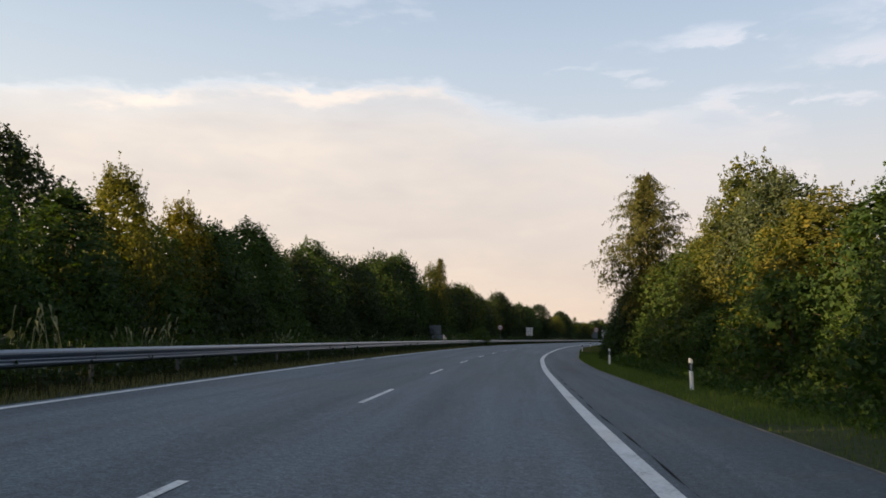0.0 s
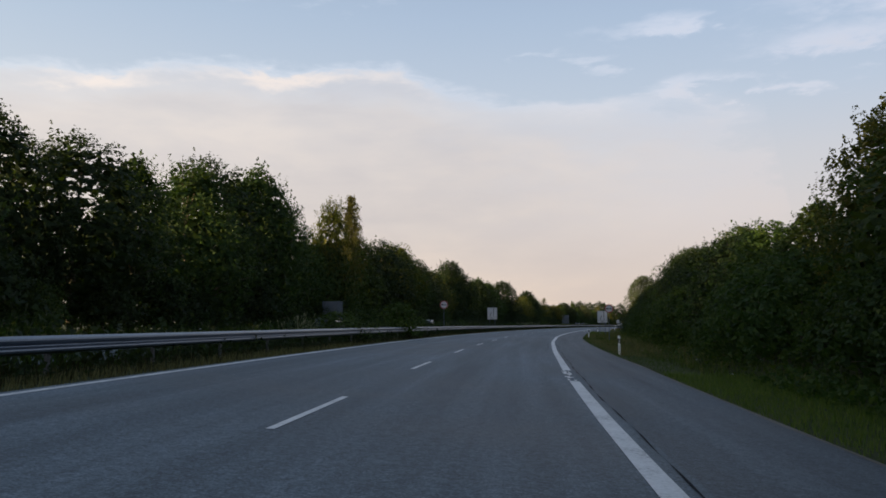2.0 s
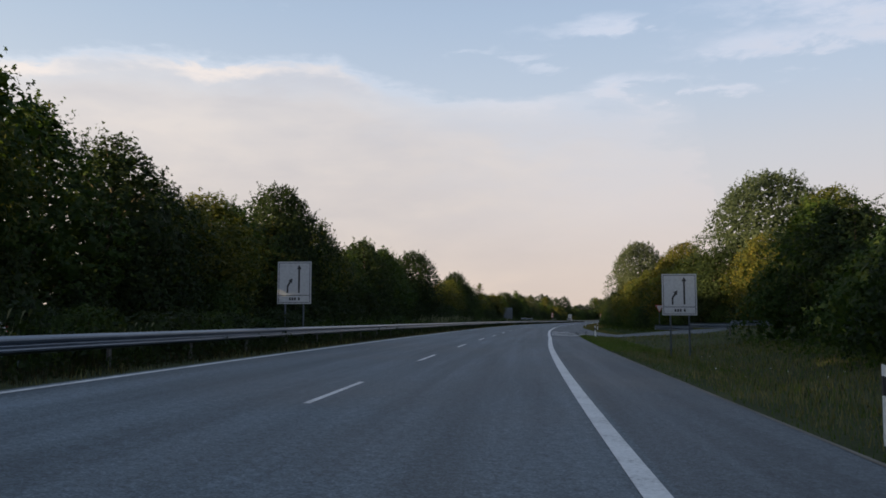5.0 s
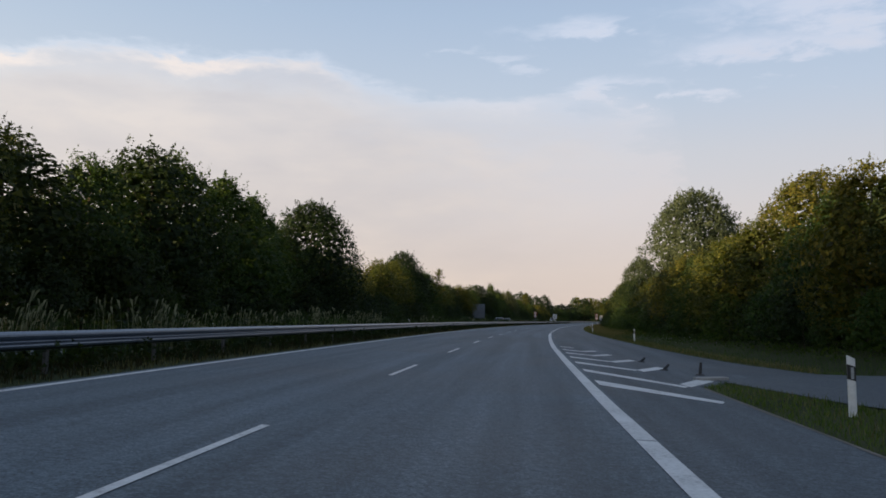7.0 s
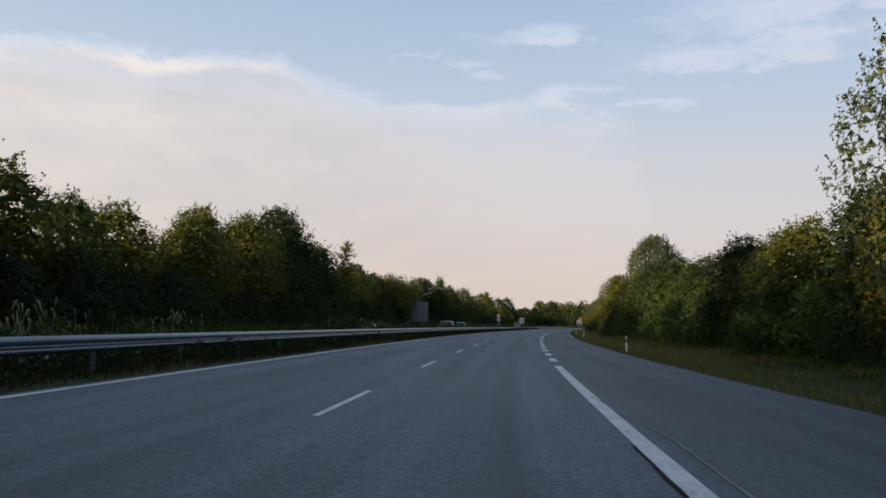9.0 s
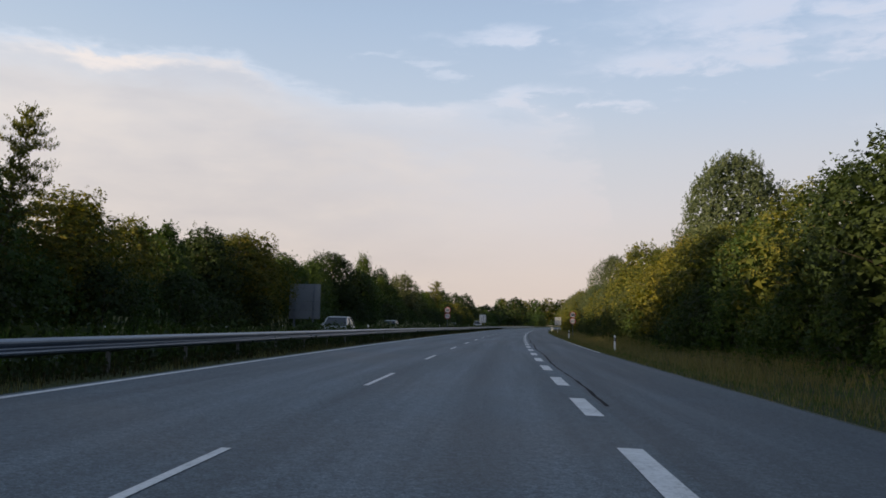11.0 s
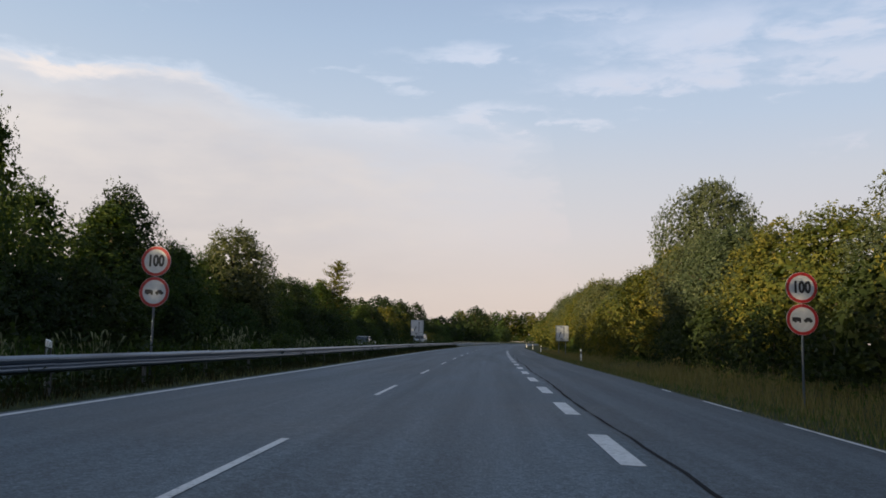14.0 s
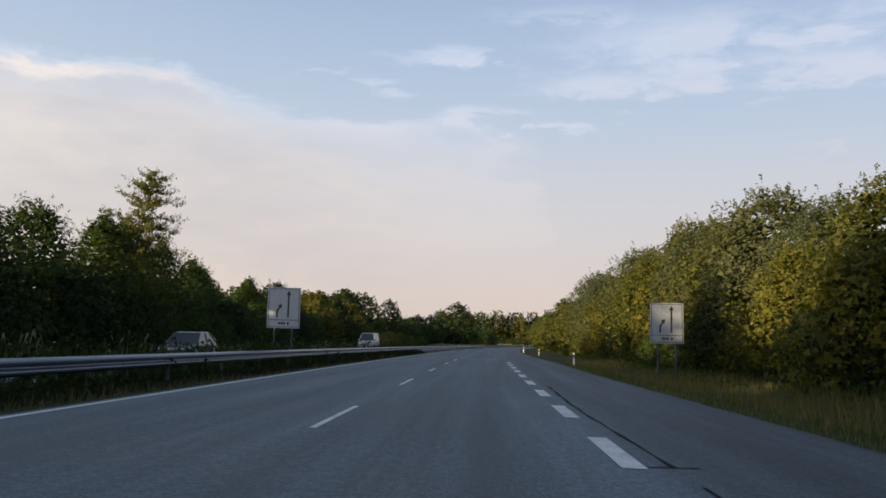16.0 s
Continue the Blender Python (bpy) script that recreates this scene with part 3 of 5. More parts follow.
marking("tar_joint", [patch(387.84, 4.16, 387.89, 4.16, 387.70, 4.86, 387.66, 4.86, 0.007), patch(390.60, 4.45, 390.65, 4.47, 390.03, 4.66, 389.99, 4.63, 0.007), patch(399.55, 4.15, 399.60, 4.15, 399.68, 4.74, 399.63, 4.74, 0.007)], M_TAR, "dark sealed joint")

marking("tar_joint", [patch(193.10, -4.0, 193.16, -4.0, 193.10, -0.30, 193.04, -0.30, 0.006), patch(192.80, -0.32, 192.82, -0.27, 193.24, -0.22, 193.22, -0.27, 0.006)], M_TAR, "dark sealed joint")
marking("tar_joint", ribbon(192.0, 195.6, lambda s: 5.90 - 0.21 * (s - 192.0), lambda s: 5.93 - 0.21 * (s - 192.0), 0.6, 0.006), M_CRACK, "pale crack")
marking("tar_joint", ribbon(54.5, 65, lambda s: 3.87 + 0.03 * math.sin(s * 0.8), lambda s: 3.91 + 0.03 * math.sin(s * 0.8 + 0.3), 0.7, 0.006), M_OLDTAR, "dark sealed joint")
marking("tar_joint", ribbon(204.5, 208.8, lambda s: 3.83 + 0.01 * math.sin(s * 3), lambda s: 3.87 + 0.015 * math.sin(s * 5), 0.4, 0.007), M_TAR, "dark sealed joint")
CRACK_S, CRACK_D = (204, 209.5, 212.2, 215.2), (4.36, 4.42, 4.22, 3.99)
marking("tar_joint", ribbon(204, 215.2, lambda s: float(np.interp(s, CRACK_S, CRACK_D)) + 0.01 * math.sin(s * 7), lambda s: float(np.interp(s, CRACK_S, CRACK_D)) + 0.035 + 0.012 * math.sin(s * 5), 0.4, 0.009), M_CRACK, "pale crack")
marking("gritty_edge", ribbon(-60, 163, lambda s: edge(s) - 0.09 + 0.03 * math.sin(s * 1.1) * math.sin(s * 0.37), lambda s: edge(s) - 0.012, 1.0, 0.007), M_GRAVEL, "pale gritty edge of the asphalt")
marking("gritty_edge", ribbon(73.5, 78.5, lambda s: edge(s) - 0.30 + 0.05 * math.sin(s * 2.1), lambda s: edge(s) - 0.09, 0.5, 0.007), M_GRAVEL, "pale gritty edge of the asphalt")
marking("gritty_edge", ribbon(200, 460, lambda s: edge(s) - 0.05 + 0.03 * math.sin(s * 1.3) * math.sin(s * 0.41), lambda s: edge(s) - 0.008, 1.0, 0.006), M_GRAVEL, "pale gritty edge of the asphalt")
# far carriageway beyond the median
opp = new("road_opposite", strip("road_opposite", ROAD_S, [(lambda s, d=d, h=h: (d, zr(s, -4.45) + h)) for d, h in ((-15.2, 0.02), (-15.15, 0.07), (-7.45, 0.07), (-7.4, 0.02))], M_ASPHALT))
tagged(opp, "grey asphalt carriageway beyond the median", "road", kind="structure")
random.seed(4)


# ---- guard rail in the median ----
def beam_mesh(length=4.0, name="beam"):
    prof = [(0.0, 0.0), (0.025, 0.012), (0.075, 0.045), (0.082, 0.075), (0.075, 0.10), (0.022, 0.138), (0.016, 0.155), (0.022, 0.172),
            (0.075, 0.21), (0.082, 0.235), (0.075, 0.265), (0.025, 0.298), (0.0, 0.31)]
    V, F = [], []
    n = len(prof)
    for y in (-length / 2 - 0.12, length / 2 + 0.12):
        lap = 0.004 if y > 0 else 0.0
        V += [(x + lap, y, z) for x, z in prof]
        V += [(x + lap - 0.004, y, z) for x, z in prof]
    for i in range(n - 1):
        F.append((i, i + 1, 2 * n + i + 1, 2 * n + i))
        F.append((n + i + 1, n + i, 3 * n + i, 3 * n + i + 1))
        F.append((i + 1, i, n + i, n + i + 1))
        F.append((2 * n + i, 2 * n + i + 1, 3 * n + i + 1, 3 * n + i))
    F.append((0, 2 * n, 3 * n, n))
    F.append((n - 1, 2 * n - 1, 4 * n - 1, 3 * n - 1))
    return mesh_of(name, V, F, M_ZINC)


def post_mesh(name="post"):
    bm = bmesh.new()
    box(bm, -0.03, 0.03, -0.05, 0.05, -0.3, 0.66, 0.008)
    box(bm, 0.0, 0.075, -0.045, 0.045, 0.50, 0.62, 0.006)
    me = bpy.data.meshes.new(name)
    bm.to_mesh(me)
    bm.free()
    me.materials.append(M_RUST)
    return me


BEAM, POST = beam_mesh(), post_mesh()


def guard_rail(label, spots, facing=1, z0=0.42):
    """spots: poses, one for each four metre bay."""
    rail = thing("guard_rail", label, "guard rail", spots[0])
    inv = spots[0].inverted()
    turn = Matrix.Identity(4) if facing > 0 else Matrix.Rotation(math.pi, 4, "Z")
    for m in spots:
        piece("beam", BEAM, rail, inv @ m @ turn @ Matrix.Translation((0.08, 0, z0)))
        piece("post", POST, rail, inv @ m @ turn @ Matrix.Translation((0, -1.9, 0)))
    return rail


guard_rail("galvanised steel guard rail with corrugated beam in the median", [at(-100 + 4.0 * k, -5.32) for k in range(188)])


# ---- delineator posts ----
def delineator(s, d, label="white delineator post with black band and reflector", z=None):
    p = thing("delineator_post", label, "roadside post", at(s, d, z), "delineator posts along the road")
    bm = bmesh.new()
    out = [(-0.06, -0.03), (-0.03, -0.055), (0.03, -0.055), (0.06, -0.03), (0.05, 0.03), (0.0, 0.06), (-0.05, 0.03)]
    lo = [bm.verts.new((x, y, -0.15)) for x, y in out]
    hi = [bm.verts.new((x, y, 0.90 + 0.06 * (0.06 - x) / 0.12)) for x, y in out]
    n = len(out)
    for i in range(n):
        bm.faces.new((lo[i], lo[(i + 1) % n], hi[(i + 1) % n], hi[i]))
    bm.faces.new(hi)
    part("post_body", bm, M_WHITE, p)
    bm = bmesh.new()
    k = 1.04
    lo = [bm.verts.new((x * k, y * k, 0.55 + 0.04 * (0.06 - x) / 0.12)) for x, y in out]
    hi = [bm.verts.new((x * k, y * k, 0.78 + 0.04 * (0.06 - x) / 0.12)) for x, y in out]
    for i in range(n):
        bm.faces.new((lo[i], lo[(i + 1) % n], hi[(i + 1) % n], hi[i]))
    bm.faces.new(hi)
    bm.faces.new(lo[::-1])
    part("band", bm, M_BLACK, p, "black band")
    bm = bmesh.new()
    box(bm, -0.022, 0.022, -0.066, -0.056, 0.59, 0.77, 0.004)
    part("reflector", bm, M_REFLECT, p, "pale reflector")
    return p


first_post = delineator(3.3, 7.8)
for s, d in ((-68, 8.0), (-20.0, 8.0), (49.8, 7.37), (100.5, 7.37), (158.4, 7.9), (207.5, 10.3), (248.0, 8.82), (303, 9.05), (347.1, 8.95), (397.9, 9.25), (449, 8.6), (499, 8.6), (549, 7.4)):
    copy_thing(first_post, at(s, d, None, random.uniform(-4, 4)) @ Matrix.Rotation(radians(random.uniform(-1.5, 1.5)), 4, "Y"))
for s in (204, 248.6, 306, 351.8, 397, 448):
    copy_thing(first_post, at(s, -6.3, None))


def kerb_block(s, d, turn):
    bm = bmesh.new()
    box(bm, -0.42, 0.42, -0.16, 0.16, -0.05, 0.14, 0.02)
    for v in bm.verts:
        v.co.z += 0.015 * math.sin(7 * v.co.x)
    ob = part("kerb_stone", bm, M_CONCRETE, None, "", at(s, d, None, turn))
    tagged(ob, "pale concrete kerb stone at the slip road's nose", "kerb stone")


M_CONCRETE = concrete("pale_concrete")
kerb_block(165.9, 7.38, 24)


def post_stub(s, d, h, lean):
    st = thing("post_stub", "broken dark plastic post stub on the asphalt", "post stub", at(s, d, zr(s, d) + 0.005, 15), "post stubs at the slip road's nose")
    bm = bmesh.new()
    tube(bm, (0, 0, 0), (0, 0, 0.03), 0.13, 0.11, 14)
    part("base", bm, M_BLACK, st)
    bm = bmesh.new()
    tube(bm, (0, 0, 0.03), (math.sin(lean) * h, 0.02, h), 0.045, 0.035, 10)
    part("stub", bm, M_BLACK, st)


post_stub(167.8, 7.5, 0.34, 0.1)
post_stub(169.4, 6.8, 0.16, 1.2)
post_stub(174.0, 6.75, 0.14, 1.2)


# ---- traffic signs ----
def pole(parent, h, r=0.03, x=0.0, y=0.03, name="pole"):
    bm = bmesh.new()
    tube(bm, (x, y, -0.2), (x, y, h), r, r, 12)
    tube(bm, (x, y, h), (x, y, h + 0.015), r * 1.12, r * 0.9, 12)
    return part(name, bm, M_ZINC, parent)


def text_mesh(body, size, mat):
    cu = bpy.data.curves.new("digits", "FONT")
    cu.body, cu.size, cu.align_x, cu.align_y, cu.extrude, cu.offset = body, size, "CENTER", "CENTER", 0.0015, 0.016
    tmp = new("digits", cu)
    me = bpy.data.meshes.new_from_object(tmp.evaluated_get(bpy.context.evaluated_depsgraph_get()))
    bpy.data.objects.remove(tmp)
    me.materials.clear()
    me.materials.append(mat)
    return me


HUNDRED = text_mesh("100", 0.36, M_SIGNBLACK)


def round_plate(parent, z, face, r=0.37):
    bm = bmesh.new()
    disc(bm, r, -0.004, 48, 0.012, z)
    plate = part("plate", bm, M_SIGNWHITE, parent, "white round plate")
    bm = bmesh.new()
    disc(bm, r * 0.985, -0.008, 48, 0.003, z, r * 0.79)
    part("red_ring", bm, M_SIGNRED, plate, "red ring")
    bm = bmesh.new()
    disc(bm, r * 1.005, 0.0085, 40, 0.002, z)
    part("plate_back", bm, M_SIGNBACK, plate, "grey metal back")
    if face == "100":
        ob = piece("digits", HUNDRED, plate, Matrix.Translation((0, -0.008, z)) @ Matrix.Rotation(math.pi / 2, 4, "X") @ Matrix.Diagonal((0.78, 1.05, 1, 1)), "black digits 100")
    else:
        for name, outline in (("truck_symbol", [(-0.235, -0.045), (-0.03, -0.045), (-0.03, 0.02), (-0.055, 0.045), (-0.085, 0.045), (-0.085, 0.055), (-0.235, 0.055)]),
                              ("car_symbol", [(0.03, -0.045), (0.235, -0.045), (0.235, 0.0), (0.20, 0.012), (0.175, 0.05), (0.09, 0.05), (0.065, 0.012), (0.03, 0.0)])):
            bm = bmesh.new()
            prism(bm, [(x, z + h) for x, h in outline], -0.008, 0.003)
            x0 = sum(p[0] for p in outline) / len(outline)
            for wx in (-0.055, 0.055):
                prism(bm, [(x0 + wx + 0.027 * math.cos(k * 0.785), z - 0.05 + 0.027 * math.sin(k * 0.785)) for k in range(8)], -0.0085, 0.003)
            part(name, bm, M_SIGNBLACK, plate, "black vehicle symbol")


def round_sign(s, d, faces, h, turn=0.0, label=""):
    sign = thing("traffic_sign", label, "traffic sign", at(s, d, None, turn), "round signs beside the road")
    pole(sign, h + 0.32)
    for i, f in enumerate(faces):
        round_plate(sign, h - 0.755 * i, f)
    return sign


no_pass = "round red-ringed no overtaking sign on a grey pole"
limit = "round 100 speed limit sign above a no overtaking sign"
round_sign(81.3, -5.75, ("pass",), 2.66, 0, no_pass)
round_sign(82.1, 8.95, ("pass",), 2.88, 0, no_pass)
round_sign(355.4, -5.75, ("100", "pass"), 2.90, 0, limit)
round_sign(355.6, 9.85, ("100", "pass"), 2.81, 0, limit)


def arrow_board(s, d, low, w=1.35, h=1.65, turn=0.0):
    """A white lane board with two black arrows on two poles."""
    b = thing("lane_sign", "white rectangular lane merge board with black arrows on two poles", "traffic sign", at(s, d, None, turn), "lane boards beside the road")
    for x in (-w * 0.27, w * 0.27):
        pole(b, low + h * 0.9, 0.035, x, 0.045)
    bm = bmesh.new()
    box(bm, -w / 2, w / 2, -0.004, 0.012, low, low + h, 0.003)
    board = part("board", bm, M_SIGNWHITE, b, "white board")
    bm = bmesh.new()
    box(bm, -w / 2 - 0.002, w / 2 + 0.002, 0.0125, 0.016, low, low + h)
    part("board_back", bm, M_SIGNBACK, board, "grey metal back")
    e, t = 0.045, 0.022
    for x0, x1, z0, z1 in ((-w / 2 + e, w / 2 - e, low + e, low + e + t), (-w / 2 + e, w / 2 - e, low + h - e - t, low + h - e),
                           (-w / 2 + e, -w / 2 + e + t, low + e + t, low + h - e - t), (w / 2 - e - t, w / 2 - e, low + e + t, low + h - e - t),
                           (-w / 2 + e + t, w / 2 - e - t, low + 0.32, low + 0.345)):
        bm = bmesh.new()
        box(bm, x0, x1, -0.0075, -0.0045, z0, z1)
        part("border", bm, M_SIGNBLACK, board, "black border strip")
    # straight arrow
    ax = w * 0.14
    bm = bmesh.new()
    prism(bm, [(ax - 0.035, low + 0.43), (ax + 0.035, low + 0.43), (ax + 0.035, low + h - 0.30), (ax + 0.095, low + h - 0.30), (ax, low + h - 0.12), (ax - 0.095, low + h - 0.30), (ax - 0.035, low + h - 0.30)], -0.0075, 0.003)
    part("arrow", bm, M_SIGNBLACK, board, "black straight arrow")
    # bent arrow
    x0 = -w * 0.20
    zc = low + 0.43
    bm = bmesh.new()
    prism(bm, [(x0 - 0.035, zc), (x0 + 0.035, zc), (x0 + 0.035, zc + 0.24), (x0 + 0.13, zc + 0.40), (x0 + 0.175, zc + 0.36), (x0 + 0.20, zc + 0.56), (x0 + 0.03, zc + 0.49), (x0 + 0.075, zc + 0.45), (x0 - 0.035, zc + 0.27)], -0.0075, 0.003)
    part("arrow", bm, M_SIGNBLACK, board, "black bent arrow")
    for x in (-0.20, -0.10, 0.0, 0.16):
        bm = bmesh.new()
        box(bm, x, x + 0.07, -0.0075, -0.0045, low + 0.14, low + 0.25)
        part("bar", bm, M_SIGNBLACK, board, "small dark bar")
    return b


arrow_board(121.0, -5.95, 1.58)
arrow_board(123.4, 9.1, 1.66)
arrow_board(423.0, -5.8, 1.55)
arrow_board(424.0, 9.8, 1.60)


def yield_sign(s, d, turn):
    y = thing("yield_sign", "white triangular yield sign with a red rim on a pole", "traffic sign", at(s, d, None, turn))
    pole(y, 2.55)
    zc = 2.65
    bm = bmesh.new()
    prism(bm, [(-0.45, zc), (0.0, zc - 0.78), (0.45, zc)], -0.004, 0.012)
    plate = part("plate", bm, M_SIGNRED, y, "red rim plate")
    bm = bmesh.new()
    prism(bm, [(-0.33, zc - 0.068), (0.0, zc - 0.64), (0.33, zc - 0.068)], -0.008, 0.0035)
    part("plate_face", bm, M_SIGNWHITE, plate, "white face")
    return y


yield_sign(169.4, 14.5, 20)


def board_back(s, d, w, low, h, label, turn=0.0, seams=3):
    """A large board for the other direction, seen from behind."""
    b = thing("direction_board", label, "road sign", at(s, d, None, turn), "boards seen from behind")
    n = seams + 1
    for i in range(n):
        bm = bmesh.new()
        box(bm, -w / 2, w / 2, 0.0, 0.035, low + h * i / n + 0.006, low + h * (i + 1) / n - 0.006, 0.006)
        part("panel", bm, M_SIGNBACK, b)
    for x in (-w * 0.30, w * 0.30):
        bm = bmesh.new()
        for y in (-0.08, -0.62):
            top = low + h if y > -0.2 else low + h * 0.72
            tube(bm, (x, y, -0.2), (x, y, top), 0.035, 0.035, 8)
        zz = [0.3 + i * (low + h * 0.72 - 0.3) / 6 for i in range(7)]
        for i in range(6):
            ya, yb = (-0.08, -0.62) if i % 2 else (-0.62, -0.08)
            tube(bm, (x, ya, zz[i]), (x, yb, zz[i + 1]), 0.02, 0.02, 6)
        tube(bm, (x, -0.62, low + h * 0.72), (x, -0.08, low + h * 0.9), 0.025, 0.025, 6)
        part("lattice_post", bm, M_ZINC, b, "galvanised lattice post")
    for x in (-w / 2 + 0.03, w / 2 - 0.03):
        bm = bmesh.new()
        box(bm, x - 0.03, x + 0.03, -0.025, -0.002, low, low + h, 0.004)
        part("edge_rail", bm, M_ZINC, b, "bright edge rail")
    return b


board_back(326.6, -16.12, 2.85, 1.35, 3.2, "large grey direction board seen from behind on lattice posts", 4)
board_back(81.0, -16.1, 1.9, 0.9, 2.1, "grey direction board seen from behind on lattice posts", 4, 2)

guard_rail("short galvanised guard rail along the slip road", [at(149 - 3.55 * k, 10.4 + 1.75 * k, None, 26.5) for k in (1, 2, 3)], 1, 0.50)


# ---- foliage ----
def leaf_facets(rng, P, size, droop=0.0, aspect=0.78, face=None, spread=0.75):
    """Pointed leaves at the places P; face: the way that their upper sides turn."""
    n = len(P)
    w = rng.normal(size=(n, 3))
    if face is not None:
        w = face + w * spread
    w /= np.linalg.norm(w, axis=1)[:, None] + 1e-9
    u = np.cross(w, rng.normal(size=(n, 3)))
    u /= np.linalg.norm(u, axis=1)[:, None] + 1e-9
    if droop:
        u[:, 2] = -np.abs(u[:, 2]) - droop
        u /= np.linalg.norm(u, axis=1)[:, None]
    v = np.cross(w, u)
    v /= np.linalg.norm(v, axis=1)[:, None] + 1e-9
    k = (size * rng.uniform(0.6, 1.35, n))[:, None]
    return np.stack([P - u * k * 0.45 + v * k * 0.5 * aspect, P - u * k * 0.45 - v * k * 0.5 * aspect, P + u * k * 0.65], 1)


ENVELOPES = {
    "round": lambda u: (0.62 + 0.38 * math.sin(math.pi * min(1, u + 0.12))) * math.sqrt(max(0.0, 1 - max(0.0, (u - 0.55) / 0.47) ** 2.2)) + 0.04,
    "dome": lambda u: (0.80 + 0.20 * math.sin(math.pi * u)) * math.sqrt(max(0.0, 1 - max(0.0, (u - 0.45) / 0.57) ** 2.6)) + 0.03,
    "oak": lambda u: max(0.12, math.sin(math.pi * (0.20 + 0.78 * u)) ** 0.55),
    "tall": lambda u: max(0.10, (1 - u) ** 0.55 * (0.65 + 0.55 * min(1, u * 3.0))),
    "birch": lambda u: max(0.07, math.sin(math.pi * min(1, 0.16 + 0.72 * u)) ** 0.8 * (1.08 - 0.62 * u)),
    "shrub": lambda u: max(0.15, math.cos(math.pi / 2 * u * 0.92) ** 0.6),
}


def make_crown(rng, h, r, base, shape, clumps, leaves, leaf, droop=0.0, shoots=80, core=1600, hull=1.0, inner=2.0):
    """Leaves in clumps and upright shoots round a dense lumpy inside, fuller on the side (+x) that has the open road before it: (leaf facets, ends of the limbs)."""
    env = ENVELOPES[shape]
    lob = rng.uniform(0, 6.28)
    wob = [(rng.uniform(0, 6.28), rng.uniform(0.05, 0.12), k) for k in (2, 3, 5)]
    knob = [(rng.uniform(0, 6.28), rng.uniform(0, 6.28), rng.uniform(0.03, 0.06), k, m) for k, m in ((5, 9), (7, 13), (9, 7))]

    def surface(u, a, k):
        out = 1.0 + sum(am * math.sin(n * a + ph + 5 * u) for ph, am, n in wob) + sum(am * math.sin(n * a + p) * math.sin(m * u + q) for p, q, am, n, m in knob)
        R = r * env(u) * out * k
        z = base + (h - base) * (0.02 + 0.91 * u) * (1 - 0.22 * (R / r) * (0.5 + 0.5 * math.sin(3 * a + lob) * math.sin(2 * a + 2.1 * lob)))
        return np.array([R * math.cos(a), R * math.sin(a), z])
    pts, ways, tips = [], [], []
    per = max(4, int(leaves / clumps))
    for i in range(clumps):
        u = ((i + rng.uniform(0, 1)) / clumps) ** 0.80
        a = rng.normal() * 0.85 if rng.uniform() < 0.45 else rng.uniform(-2.5, 2.5)
        c = surface(u, a, 0.78 + 0.20 * rng.uniform() ** 0.7 if u < 0.86 else rng.uniform(0.1, 0.96))
        tips.append(c)
        rc = (0.09 + 0.12 * rng.uniform()) * min(r, 3.2) * (0.7 + 0.5 * env(u))
        q = rng.normal(size=(per, 3))
        away = np.array([math.cos(a), math.sin(a), 0.35 + 0.6 * u])
        q += away * 0.7
        q /= np.linalg.norm(q, axis=1)[:, None]
        ways.append(q + away * 0.4 + np.array([0, 0, 0.25]))
        q = q * (rng.uniform(0.3, 1.0, per) ** 0.4)[:, None] * rc
        q[:, 2] *= 0.85
        if droop:
            q[:, 2] -= droop * rng.uniform(0, 1, per) ** 2 * 1.3
        pts.append(c + q)
    n = 14 if r > 2.5 else 9
    for i in range(shoots):
        u = rng.uniform(0.25, 1.0) ** 0.8
        a = rng.normal() * 0.9 if rng.uniform() < 0.35 else rng.uniform(0, 2 * math.pi)
        t = rng.uniform(0, 1, n)[:, None]
        ln = rng.uniform(0.35, 0.85) * min(1.0, r / 2.5)
        way = np.array([0.38 * math.cos(a), 0.38 * math.sin(a), 1.0]) + rng.normal(size=3) * 0.16
        pts.append(surface(u, a, rng.uniform(0.86, 1.0)) + t * way * ln + rng.normal(size=(n, 3)) * (0.09 * (1.2 - t)))
        ways.append(np.tile(np.array([math.cos(a), math.sin(a), 0.4]), (n, 1)))
    P = np.concatenate(pts)
    P[:, 2] = np.maximum(P[:, 2], 0.1)
    Q = leaf_facets(rng, P, leaf, droop * 0.5, face=np.concatenate(ways))
    if core:
        cap = core // 4
        C = np.array([surface(u, a, k) for u, a, k in zip(rng.uniform(0.80, 1.0, cap), rng.uniform(0, 6.283, cap), rng.uniform(0, 0.9, cap) ** 0.5)])
        Q = np.concatenate([Q, leaf_facets(rng, C, leaf * 1.35, 0.0, 0.85, np.tile((0.0, 0.0, 1.0), (cap, 1)), 0.9)])
        core -= cap
        C = np.array([surface(u, a, k) for u, a, k in zip(rng.uniform(0.0, 0.97, core), np.where(rng.uniform(size=core) < 0.5, rng.normal(size=core) * 0.85, rng.uniform(0, 6.283, core)), rng.uniform(0.70, 0.96, core))])
        F = C - np.array([0, 0, base + 0.4 * (h - base)])
        F /= np.linalg.norm(F, axis=1)[:, None]
        Q = np.concatenate([Q, leaf_facets(rng, C, leaf * inner, 0.0, 0.85, F, 0.5)])
    # the dark ragged inside: broad sprays, deep in the crown
    n = int(hull * 320 * r)
    C = np.array([surface(u, a, k) for u, a, k in zip(rng.uniform(0.0, 0.93, n), rng.uniform(0, 6.283, n), rng.uniform(0.36, 0.74, n))])
    F = C - np.array([0, 0, base + 0.4 * (h - base)])
    F /= np.linalg.norm(F, axis=1)[:, None]
